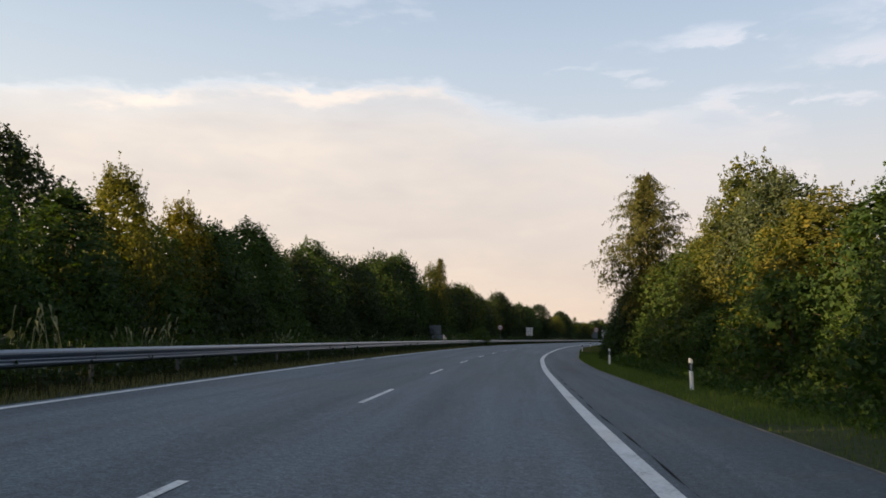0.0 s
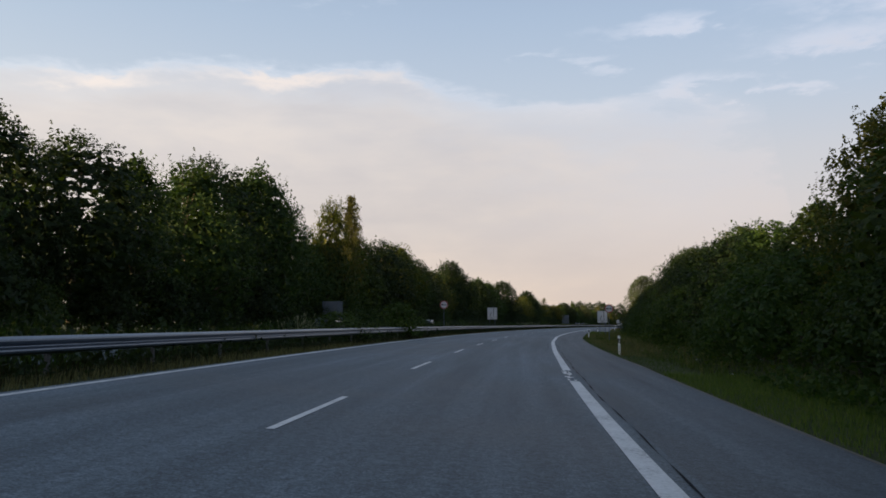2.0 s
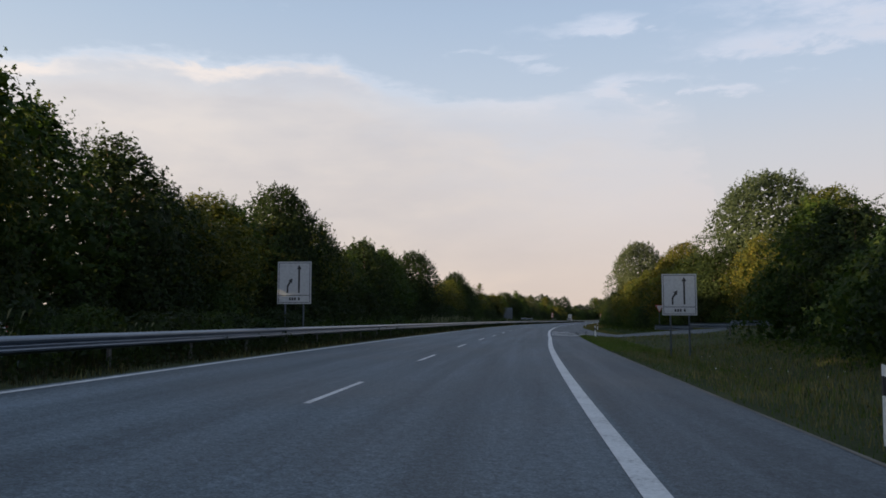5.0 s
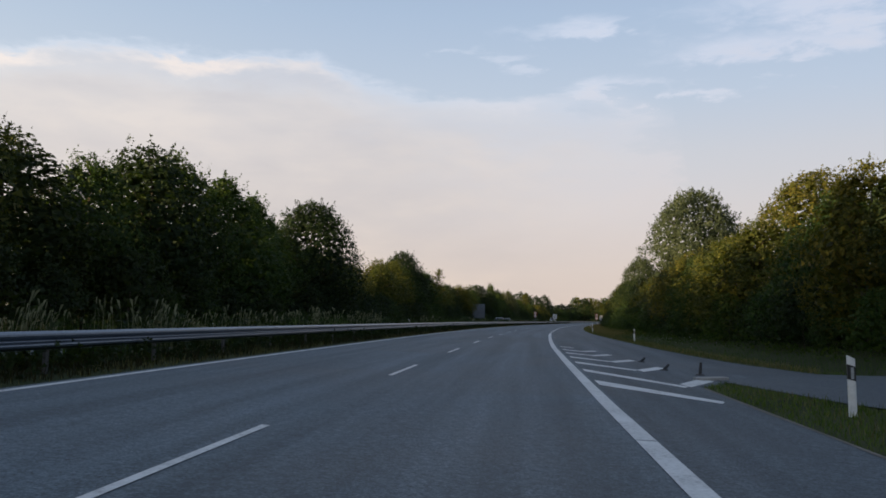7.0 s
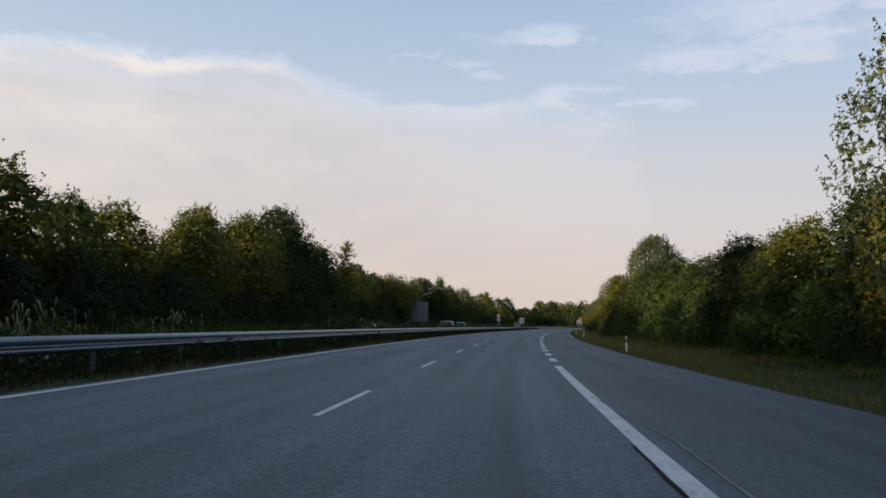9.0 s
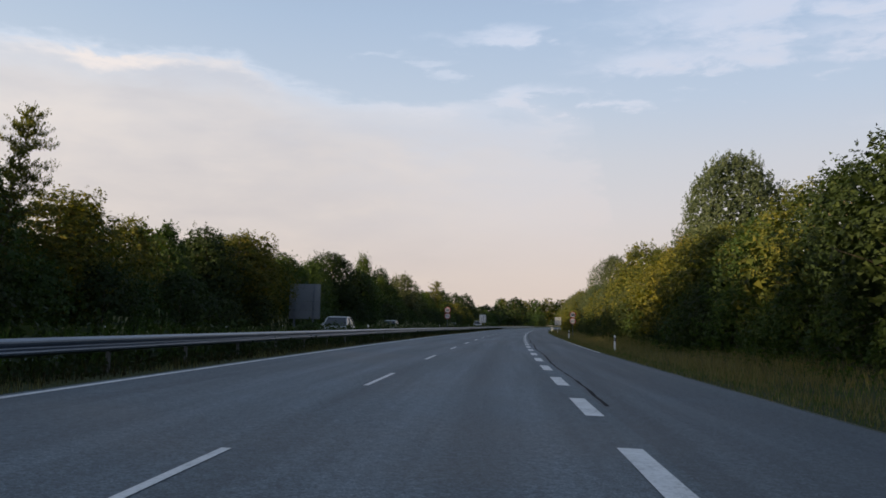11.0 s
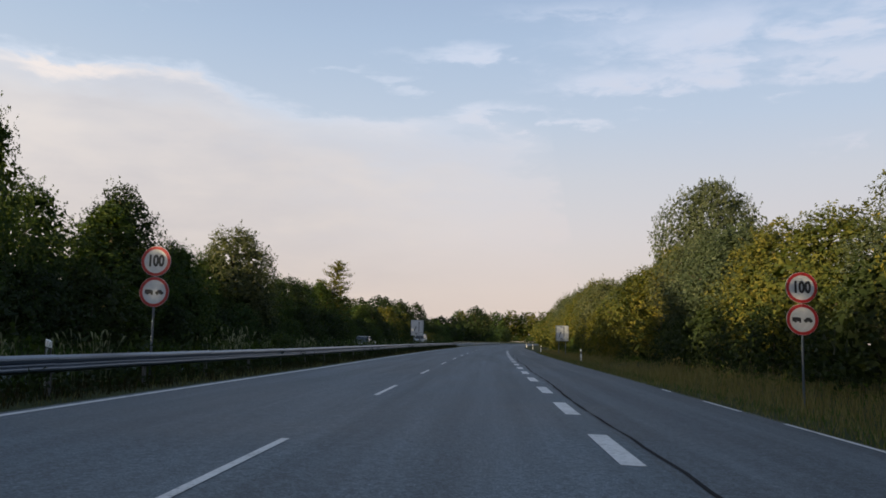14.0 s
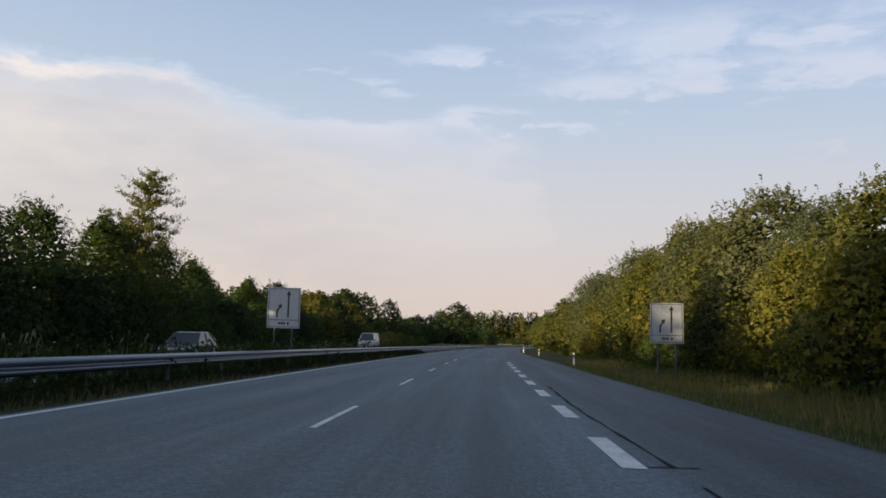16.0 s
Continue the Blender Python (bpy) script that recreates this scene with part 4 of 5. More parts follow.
    Q = np.concatenate([Q, leaf_facets(rng, C, 0.145 * min(r, 3.2), 0.0, 0.9, F, 0.45)])
    return Q, tips


def wood_mesh(rng, h, r, base, tips, mat, thick=0.014, name="trunk", limbs=14):
    bm = bmesh.new()
    p = Vector((0, 0, -0.3))
    rad = h * thick
    levels = 6
    axis = [p]
    for i in range(levels):
        p = Vector((p.x + rng.uniform(-0.02, 0.02) * h, p.y + rng.uniform(-0.02, 0.02) * h, p.z + (h * 0.88 + 0.3) / levels))
        axis.append(p)
    for i in range(levels):
        tube(bm, axis[i], axis[i + 1], rad * (1 - i / levels * 0.85), rad * (1 - (i + 1) / levels * 0.85), 7, i == 0)
    pick = rng.choice(len(tips), min(limbs, len(tips)), replace=False)
    for k in pick:
        c = Vector(tips[k])
        f = min(0.85, max(0.18, (c.z - 0.18 * h) / h))
        i = min(levels - 1, int(f * levels))
        a = axis[i].lerp(axis[i + 1], f * levels - i)
        mid = a.lerp(c, 0.55) + Vector((0, 0, 0.04 * h))
        tube(bm, a, mid, rad * 0.40 * (1 - f * 0.5), rad * 0.22, 5, False)
        tube(bm, mid, c, rad * 0.22, rad * 0.06, 5, False)
    me = bpy.data.meshes.new(name)
    bm.to_mesh(me)
    bm.free()
    me.materials.append(mat)
    return me


def make_tree(seed, shape, mat, h=10.0, r=3.2, base=0.5, clumps=210, leaves=3700, leaf=0.122, droop=0.0, shoots=80, bark=None, name="tree", core=1600, hull=1.25, inner=2.0):
    rng = np.random.default_rng(seed)
    Q, tips = make_crown(rng, h, r, base, shape, clumps, leaves, leaf, droop, shoots, core, hull, inner)
    wood = wood_mesh(rng, h, r, base, tips, bark or M_BARK, limbs=5 if name == "shrub" else 11)
    return (name, wood, facets_mesh("crown", Q, mat), h, r)


def plant(proto, s, d, h, r, label, group, turn=None, rnd=None, lean=0.0):
    name, wood, crown, ph, pr = proto
    a = (-50 if d < 0 else -130) + rnd.uniform(-35, 35) if turn is None else turn
    m = at(s, d, None, a) @ Matrix.Rotation(radians(lean), 4, "X") @ Matrix.Diagonal((r / pr, r / pr, h / ph, 1))
    t = thing(name, label, "shrub" if name == "shrub" else "tree", m, group)
    piece("trunk" if name != "shrub" else "stem", wood, t)
    piece("crown" if name != "shrub" else "foliage", crown, t)
    return t


def station(x, y):
    """Station and offset of a place on the map."""
    i = int(np.argmin((RX - x) ** 2 + (RY - y) ** 2))
    t = RT[i]
    return float(RS[i]), float((x - RX[i]) * math.cos(t) - (y - RY[i]) * math.sin(t))


def plant_xy(proto, x, y, h, r, label, rnd):
    s, d = station(x, y)
    t = plant(proto, s, d, h, r, label, "trees beside the road", rnd=rnd)
    t.location.x, t.location.y = x, y


def wood_of(name, spots, label):
    """Many trees that nobody could count, as one mesh. spots: (tree, x, y, height, radius, turn)."""
    loose, mats = [], []
    for proto, x, y, h, r, turn in spots:
        me, ph, pr = proto[2], proto[3], proto[4]
        co = np.empty(len(me.vertices) * 3, np.float32)
        me.vertices.foreach_get("co", co)
        s, d = station(x, y)
        m = np.array(Matrix.Rotation(turn, 3, "Z") @ Matrix.Diagonal((r / pr, r / pr, h / ph)))
        co = co.reshape(-1, 3) @ m.T + np.array([x, y, gz(s, d)])
        sides = np.empty(len(me.polygons), np.int32)
        me.polygons.foreach_get("loop_total", sides)
        corner = np.empty(len(me.loops), np.int32)
        me.loops.foreach_get("vertex_index", corner)
        slot = np.empty(len(me.polygons), np.int32)
        me.polygons.foreach_get("material_index", slot)
        which = []
        for q in me.materials:
            if q not in mats:
                mats.append(q)
            which.append(mats.index(q))
        loose.append((co, sides, corner, np.array(which)[slot]))
    me = bpy.data.meshes.new(name)
    base = np.cumsum([0] + [len(q[0]) for q in loose[:-1]])
    me.vertices.add(sum(len(q[0]) for q in loose))
    me.vertices.foreach_set("co", np.concatenate([q[0] for q in loose]).astype(np.float32).ravel())
    sides = np.concatenate([q[1] for q in loose])
    me.loops.add(int(sides.sum()))
    me.loops.foreach_set("vertex_index", np.concatenate([q[2] + b for q, b in zip(loose, base)]).astype(np.int32))
    me.polygons.add(len(sides))
    me.polygons.foreach_set("loop_start", np.concatenate([[0], np.cumsum(sides)[:-1]]).astype(np.int32))
    me.polygons.foreach_set("loop_total", sides)
    for q in mats:
        me.materials.append(q)
    me.polygons.foreach_set("material_index", np.concatenate([q[3] for q in loose]).astype(np.int32))
    me.update(calc_edges=True)
    return tagged(new(name, me), label, "woods", kind="stuff")


T_OAK = make_tree(11, "oak", L_OAK, shoots=60)
T_OAK2 = make_tree(12, "dome", L_OAK, shoots=110)
T_MID = make_tree(13, "round", L_MID, shoots=100)
T_MID2 = make_tree(14, "oak", L_MID)
T_TALL = make_tree(15, "tall", L_MID, r=2.6)
T_FRESH = make_tree(26, "round", L_FRESH)
T_FRESH2 = make_tree(27, "oak", L_FRESH)
T_OLIVE = make_tree(16, "dome", L_OLIVE, shoots=110)
T_OLIVE2 = make_tree(17, "oak", L_OLIVE)
T_WILLOW = make_tree(18, "dome", L_WILLOW, leaves=4800, leaf=0.118, shoots=190)


def make_birch(seed, h=10.0, r=2.8, limbs=104, mat=None, droop=1.0, dense=3800, bark=None):
    """A birch: rising limbs of uneven length, from which twigs hang like strings of small leaves."""
    rng = np.random.default_rng(seed)
    bm = bmesh.new()
    axis = [Vector((0, 0, -0.3))]
    for k in range(8):
        p = axis[-1]
        axis.append(Vector((p.x + rng.uniform(-0.09, 0.09), p.y + rng.uniform(-0.09, 0.09), p.z + (h + 0.2) / 8)))
    thick = [0.15 * (1 - 0.93 * k / 8) for k in range(9)]
    for k in range(8):
        tube(bm, axis[k], axis[k + 1], thick[k], thick[k + 1], 7, k == 0)
    pts, ways = [], []
    for i in range(limbs):
        f = 0.24 + 0.74 * (i + rng.uniform()) / limbs
        a = i * 2.39996 + rng.uniform(-0.6, 0.6)
        wide = float(np.interp(f, (0.24, 0.36, 0.46, 0.66, 0.85, 1.0), (0.75, 1.05, 1.08, 0.90, 0.50, 0.06)))
        ln = r * wide * rng.choice((0.5, 0.75, 0.9, 1.05), p=(0.2, 0.3, 0.3, 0.2)) * rng.uniform(0.9, 1.1)
        k = min(7, int(f * 8 * 0.97))
        root = axis[k].lerp(axis[k + 1], f * 8 * 0.97 - k)
        out = np.array([math.cos(a), math.sin(a), 0.0])
        start = np.array(root)
        rise = rng.uniform(0.55, 0.95)

        def along(t):
            return start + out * ln * t + np.array([0, 0, ln * (rise * t - 0.55 * t * t)])
        knots = [Vector(along(t)) for t in (0.0, 0.4, 0.75, 1.0)]
        for q in range(3):
            tube(bm, knots[q], knots[q + 1], (0.035, 0.020, 0.010)[q], (0.020, 0.010, 0.004)[q], 4, False)
        twigs = int(7 + 13 * wide)
        for j in range(twigs):
            t = 0.12 + 0.88 * (j + rng.uniform()) / twigs
            n = int(rng.integers(16, 28))
            w = rng.uniform(0, 1, n)[:, None]
            hang = droop * rng.uniform(0.30, 0.85) * (0.55 + 0.45 * wide)
            side = out * rng.uniform(0.0, 0.35) + rng.normal(size=3) * np.array([0.30, 0.30, 0.12])
            pts.append(along(t) + side * w * 1.1 + np.array([0, 0, 1.0]) * (0.12 * w - hang * w * w) + rng.normal(size=(n, 3)) * 0.045)
            ways.append(np.tile(out + np.array([0, 0, 0.3]), (n, 1)))
    P = np.concatenate(pts)
    Q = leaf_facets(rng, P, 0.088, 0.45, 0.7, np.concatenate(ways), 0.9)
    n = dense
    u = rng.uniform(0.24, 0.92, n)
    R = r * 0.50 * np.interp(u, (0.24, 0.40, 0.66, 0.92), (0.75, 1.0, 0.62, 0.12)) * rng.uniform(0, 1, n) ** 0.5
    b = rng.uniform(0, 6.283, n)
    Q = np.concatenate([Q, leaf_facets(rng, np.stack([R * np.cos(b), R * np.sin(b), u * h], 1), 0.13, 0.3)])
    wood = bpy.data.meshes.new("trunk")
    bm.to_mesh(wood)
    bm.free()
    wood.materials.append(bark or M_BIRCHBARK)
    wood.materials.append(M_BARK)
    for f in wood.polygons:
        f.material_index = 1 if f.index >= 58 else 0
    return ("tree", wood, facets_mesh("crown", Q, mat or L_BIRCH), h, r)


T_BIRCH = make_birch(19)
B_WILLOW = make_tree(61, "dome", L_WILLOW, h=15.0, r=5.6, clumps=520, leaves=11500, leaf=0.148, shoots=420, core=6000, hull=1.7)
B_OLIVE = make_tree(62, "dome", L_OLIVE, h=13.0, r=4.5, clumps=380, leaves=8000, leaf=0.145, shoots=240, core=4200, hull=1.6)
B_DARK = make_tree(63, "oak", L_OAK, h=13.5, r=5.0, clumps=380, leaves=8000, leaf=0.145, shoots=200, core=4200, hull=1.6)
B_DARK2 = make_tree(64, "dome", L_OAK, h=13.5, r=5.0, clumps=380, leaves=8000, leaf=0.145, shoots=260, core=4200, hull=1.6)
BIG = {"willow": (B_WILLOW,), "olive": (B_OLIVE,), "dark": (B_DARK2, B_DARK)}
T_GOLD = make_tree(20, "round", L_SUN_GOLD)
T_FEATHER = make_birch(24, 10.0, 2.6, 46, L_OLIVE, -0.35, 800, M_BARK)
T_FAR = make_tree(41, "oak", L_OAK, clumps=60, leaves=1100, leaf=0.26, shoots=20, core=300, hull=0.8, inner=1.7)
T_FAR2 = make_tree(42, "round", L_MID, clumps=60, leaves=1100, leaf=0.26, shoots=20, core=300, hull=0.8, inner=1.7)
T_FAR3 = make_tree(43, "round", L_OLIVE, clumps=60, leaves=1300, leaf=0.24, shoots=24, core=350, hull=1.0, inner=1.7)
T_BACK = make_tree(44, "oak", L_OAK, clumps=36, leaves=380, leaf=0.38, shoots=8, core=90, hull=0.7, inner=1.5)
T_BACK2 = make_tree(45, "round", L_MID, clumps=36, leaves=380, leaf=0.38, shoots=8, core=90, hull=0.7, inner=1.5)
T_BACK3 = make_tree(46, "round", L_OLIVE, clumps=36, leaves=380, leaf=0.38, shoots=8, core=90, hull=0.7, inner=1.5)
S_MID = make_tree(31, "shrub", L_MID, h=4.0, r=2.2, base=0.1, clumps=100, leaves=1450, leaf=0.108, shoots=30, name="shrub", core=420, hull=0.6, inner=1.8)
S_FRESH = make_tree(35, "shrub", L_FRESH, h=4.0, r=2.2, base=0.1, clumps=100, leaves=1450, leaf=0.108, shoots=30, name="shrub", core=420, hull=0.6, inner=1.8)
S_BUSH = make_tree(36, "shrub", L_FRESH, h=4.0, r=2.2, base=0.1, clumps=100, leaves=1450, leaf=0.108, shoots=30, name="shrub", core=420, hull=0.6, inner=1.8)
S_DARK = make_tree(32, "shrub", L_OAK, h=4.0, r=2.2, base=0.1, clumps=100, leaves=1450, leaf=0.108, shoots=24, name="shrub", core=420, hull=0.6, inner=1.8)
S_OLIVE = make_tree(33, "shrub", L_OLIVE, h=4.0, r=2.2, base=0.1, clumps=100, leaves=1450, leaf=0.108, shoots=34, name="shrub", core=420, hull=0.6, inner=1.8)
S_GOLD = make_tree(34, "shrub", L_SUN_GOLD, h=4.0, r=2.2, base=0.1, clumps=100, leaves=1450, leaf=0.108, shoots=34, name="shrub", core=420, hull=0.6, inner=1.8)

LABEL = {"dark": "dense dark green deciduous tree in the roadside belt", "mid": "mid-green bushy deciduous tree in the roadside belt", "olive": "olive green bushy tree with low sun put into its leaf colour",
         "fresh": "bright green bushy deciduous tree in the roadside belt", "willow": "grey-green willow with fine upright shoots", "birch": "slender birch with drooping twigs", "sun_gold": "yellow-green tree with low sun put into its leaf colour",
         "feather": "loose feathery pale green tree above the hedge", "shrub": "dense green shrub at the wood's edge"}
KINDS = {"dark": (T_OAK, T_OAK2), "mid": (T_MID, T_MID2, T_TALL), "olive": (T_OLIVE, T_OLIVE2), "willow": (T_WILLOW,), "birch": (T_BIRCH,), "fresh": (T_FRESH, T_FRESH2), "sun_gold": (T_GOLD,), "feather": (T_FEATHER,)}

# single trees that stand out: kind, s, d, height, radius
SINGLES = (
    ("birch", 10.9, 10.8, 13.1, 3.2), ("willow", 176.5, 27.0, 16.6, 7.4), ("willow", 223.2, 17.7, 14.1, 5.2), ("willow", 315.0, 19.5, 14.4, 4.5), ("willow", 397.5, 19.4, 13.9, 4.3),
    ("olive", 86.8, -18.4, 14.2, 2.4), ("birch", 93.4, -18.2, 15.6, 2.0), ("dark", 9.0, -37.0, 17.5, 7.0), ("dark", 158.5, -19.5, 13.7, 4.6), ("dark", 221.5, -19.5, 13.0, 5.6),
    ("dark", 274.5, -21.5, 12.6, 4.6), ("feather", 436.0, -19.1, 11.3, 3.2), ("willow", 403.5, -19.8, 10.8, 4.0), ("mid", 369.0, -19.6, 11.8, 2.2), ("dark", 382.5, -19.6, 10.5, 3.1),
    # dark 330.5 and mid 337.5 are added behind the belt to shade the signs
    ("dark", 371.0, -39.0, 14.6, 5.0), ("dark", 330.5, -22.0, 8.6, 3.4), ("mid", 337.5, -21.6, 8.8, 3.2), ("dark", 324.5, -23.5, 9.2, 3.4), ("dark", 357.0, -21.5, 10.8, 5.0), ("sun_gold", -2.0, -19.8, 11.2, 2.9), ("sun_gold", 5.5, -19.8, 10.5, 2.6), ("feather", 286.0, -19.0, 10.4, 2.0),
    ("feather", 62.5, 15.2, 7.6, 2.9), ("sun_gold", 408.0, 14.0, 5.2, 2.3), ("sun_gold", 421.0, 14.2, 5.4, 2.6), ("olive", 202.0, 21.9, 11.6, 4.3),
    ("olive", 191.5, 21.0, 8.3, 3.2), ("olive", 342.0, 17.0, 10.4, 4.0), ("olive", 331.0, 17.0, 9.0, 3.3), ("sun_gold", 326.0, 18.5, 9.8, 3.2), ("willow", 363.0, 18.5, 9.6, 2.8), ("olive", 165.0, 29.0, 13.0, 4.2), ("olive", 33.5, 14.2, 8.1, 2.7), ("olive", -0.9, 15.4, 11.0, 3.2), ("willow", -9.0, 14.5, 8.6, 2.8),
)
L_S = (-110, -34, -16, -5, 4, 15, 22, 30, 37, 48, 57, 64, 76, 84, 97, 103, 118, 133, 140, 153, 171, 180, 194, 203, 212, 234, 247, 256, 267, 283, 290, 306, 324, 334, 348, 360, 374, 389, 394, 402, 412, 430, 445, 456, 467, 489, 522, 640, 950)
L_H = (10.4, 8.9, 8.7, 8.2, 8.3, 10.6, 10.7, 9.9, 11.6, 10.9, 11.1, 13.6, 14.0, 12.6, 11.4, 12.0, 13.0, 10.9, 9.9, 11.1, 12.2, 9.2, 12.4, 11.8, 9.9, 8.2, 8.2, 9.5, 10.5, 9.9, 8.2, 7.8, 9.0, 7.6, 8.6, 8.8, 8.8, 8.2, 7.6, 8.6, 7.2, 8.6, 8.6, 6.9, 6.7, 8.0, 10.5, 11.6, 12.6)
R_S = (-100, -18, -10, -6, 3, 14, 25, 34, 42, 54, 72, 82, 95, 101, 110, 120, 130, 172, 183, 188, 195, 203, 228, 235, 250, 264, 286, 306, 320, 330, 343, 352, 362, 374, 382, 391, 400, 411, 420, 434, 445, 459, 472, 490, 640, 950)
R_H = (7.0, 6.6, 7.0, 8.4, 8.6, 8.4, 7.6, 7.2, 6.3, 6.5, 6.5, 6.0, 5.2, 5.2, 4.5, 4.7, 6.0, 6.6, 6.8, 6.0, 6.2, 6.4, 6.4, 5.8, 5.8, 6.2, 6.8, 6.6, 6.2, 6.2, 6.4, 6.6, 6.4, 6.6, 7.4, 7.4, 6.8, 7.0, 7.0, 8.0, 8.4, 8.4, 7.6, 9.2, 11.0, 12.0)
# how far the wood stands back from the road
F_S = (-100, 15, 40, 80, 105, 117, 130, 133, 138, 148, 157, 165, 178, 203, 230, 250, 300, 360, 460, 600, 950)
F_D = (9.8, 9.8, 10.0, 12.0, 11.9, 12.5, 13.6, 20.0, 24.0, 22.5, 20.5, 17.4, 15.2, 13.4, 12.8, 12.4, 12.3, 12.2, 12.1, 10.8, 10.6)


def top_left(s):
    return float(np.interp(s, L_S, L_H))


def top_right(s):
    return float(np.interp(s, R_S, R_H))


def front(s):
    return float(np.interp(s, F_S, F_D))


def beside_ramp(s, d):
    """The offset, moved clear of the slip road."""
    return d + 5.5 if on_ramp(np.array([s]), np.array([d]))[0] else d


def plant_all():
    rnd = random.Random(5)
    for kind, s, d, h, r in SINGLES:
        plant(rnd.choice(BIG[kind]) if r > 4.1 and kind in BIG else KINDS[kind][0], s, d, h, r, LABEL[kind], "trees beside the road", rnd=rnd, turn=90 if kind == "feather" else None, lean=9 if kind == "feather" else 0)

    def near_single(s, d, gap):
        return any(abs(s - q[1]) < gap + 0.35 * q[4] and abs(d - q[2]) < 4.0 for q in SINGLES)
    # belt on the far side of the other carriageway
    s = -92.0
    while s < 480:
        h = top_left(s) * rnd.uniform(0.95, 1.04)
        # beyond 330 the darker kinds also put shade into the leaf colour
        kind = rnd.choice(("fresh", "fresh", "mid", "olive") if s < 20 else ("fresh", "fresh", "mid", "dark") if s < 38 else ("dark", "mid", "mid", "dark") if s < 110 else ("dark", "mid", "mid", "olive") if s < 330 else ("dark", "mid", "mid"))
        d = -19.0 - rnd.uniform(0, 2.8)
        if near_single(s, d, 0.6):
            h *= 0.84
        plant(rnd.choice(KINDS[kind]) if s > -22 else T_FAR2, s, d, h, min(4.6, 0.40 * h * rnd.uniform(0.8, 1.2)), LABEL[kind], "trees beside the road", rnd=rnd)
        s += rnd.uniform(4.6, 6.4) * (1.0 if s > -25 else 1.4)
    s = -30.0
    while s < 480:
        if 320 < s < 333:
            s = 333.0
        h = rnd.uniform(2.4, 4.6)
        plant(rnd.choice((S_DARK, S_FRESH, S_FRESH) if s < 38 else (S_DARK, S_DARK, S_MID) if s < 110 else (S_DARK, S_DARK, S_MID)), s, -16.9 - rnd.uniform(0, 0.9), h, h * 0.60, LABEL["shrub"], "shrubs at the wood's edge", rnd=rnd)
        s += rnd.uniform(4.0, 6.0)
    # belt on the near side
    s = -44.0
    while s < 490:
        f = front(s)
        h = top_right(s) * rnd.uniform(0.90, 1.04)
        # kinds also carry light: dark up to 300 for shade, yellower beyond for sun
        kind = rnd.choice(("mid", "olive", "olive", "mid") if s < 20 else ("fresh", "mid", "mid") if s < 44 else ("dark", "mid", "fresh") if s < 130 else ("olive", "mid", "olive") if 180 < s < 232 else ("dark", "mid", "dark", "olive") if s < 300 else ("olive", "sun_gold", "willow", "olive", "olive") if s < 378 else ("willow", "olive", "willow"))
        d = beside_ramp(s, f + 2.5 + rnd.uniform(0, 1.4))
        h *= min(1.25, (d - 2.8) / 11.2)
        if near_single(s, d, 0.6):
            h *= 0.84
        plant(rnd.choice(KINDS[kind]), s, d, h, min(3.8, 0.42 * h * rnd.uniform(0.8, 1.2)), LABEL[kind], "trees beside the road", rnd=rnd)
        s += rnd.uniform(4.4, 6.0)
    s = -44.0
    while s < 490:
        f = front(s)
        h = rnd.uniform(1.8, 3.9)
        # beyond 300 mostly dark leaves, as painted shade at the hedge's foot
        p = rnd.choice((S_FRESH, S_MID, S_FRESH)) if s < 100 else rnd.choice((S_MID, S_DARK, S_MID, S_FRESH)) if s < 300 else rnd.choice((S_MID, S_DARK, S_OLIVE, S_DARK, S_DARK))
        plant(p, s, beside_ramp(s, f + 0.9 + rnd.uniform(0, 0.8)), h, h * 0.62, LABEL["shrub"], "shrubs at the wood's edge", rnd=rnd)
        s += rnd.uniform(3.0, 4.6)
    # a second row, lower, behind the first on the far side; added to block low sun
    s, spots = -96.0, []
    while s < 490:
        # 1.35 times taller on two stretches, to keep sun off the signs opposite
        spots.append((rnd.choice((T_BACK, T_BACK2)), *xy(s, -25.5 - rnd.uniform(0, 3.0)), top_left(s) * rnd.uniform(0.68, 0.77) * (1.35 if 314 < s < 346 or 380 < s < 412 else 1.0), rnd.uniform(3.0, 3.8), rnd.uniform(0, 6.28)))
        s += rnd.uniform(4.2, 5.6)
    wood_of("woods_behind", spots, "dense row of dark green trees added behind the roadside belt to block low sun")
    # trees far along the bend
    far_label = "distant dark green tree along the bend"
    s = 484.0
    while s < 680:
        if s < 522:
            h = top_left(s) * rnd.uniform(0.75, 1.0)
            plant(rnd.choice((T_FAR3, T_FAR2, T_FAR)), s, -18.5 - rnd.uniform(0, 4), h, h * rnd.uniform(0.40, 0.50), far_label, "trees beside the road", rnd=rnd)
        elif s < 610:
            h = rnd.uniform(2.0, 3.4)
            plant(rnd.choice((S_MID, S_OLIVE)), s, -18.0 - rnd.uniform(0, 3), h, h * 0.8, LABEL["shrub"], "shrubs at the wood's edge", rnd=rnd)
        h = top_right(s) * rnd.uniform(0.70, 0.95)
        p = rnd.choice((T_FAR3, T_FAR2, T_FAR3))
        plant(p, s + rnd.uniform(-2, 2), front(s) + 1.5 + rnd.uniform(0, 5), h, h * rnd.uniform(0.38, 0.50), "distant green tree along the bend", "trees beside the road", rnd=rnd)
        s += rnd.uniform(5.5, 8.5)
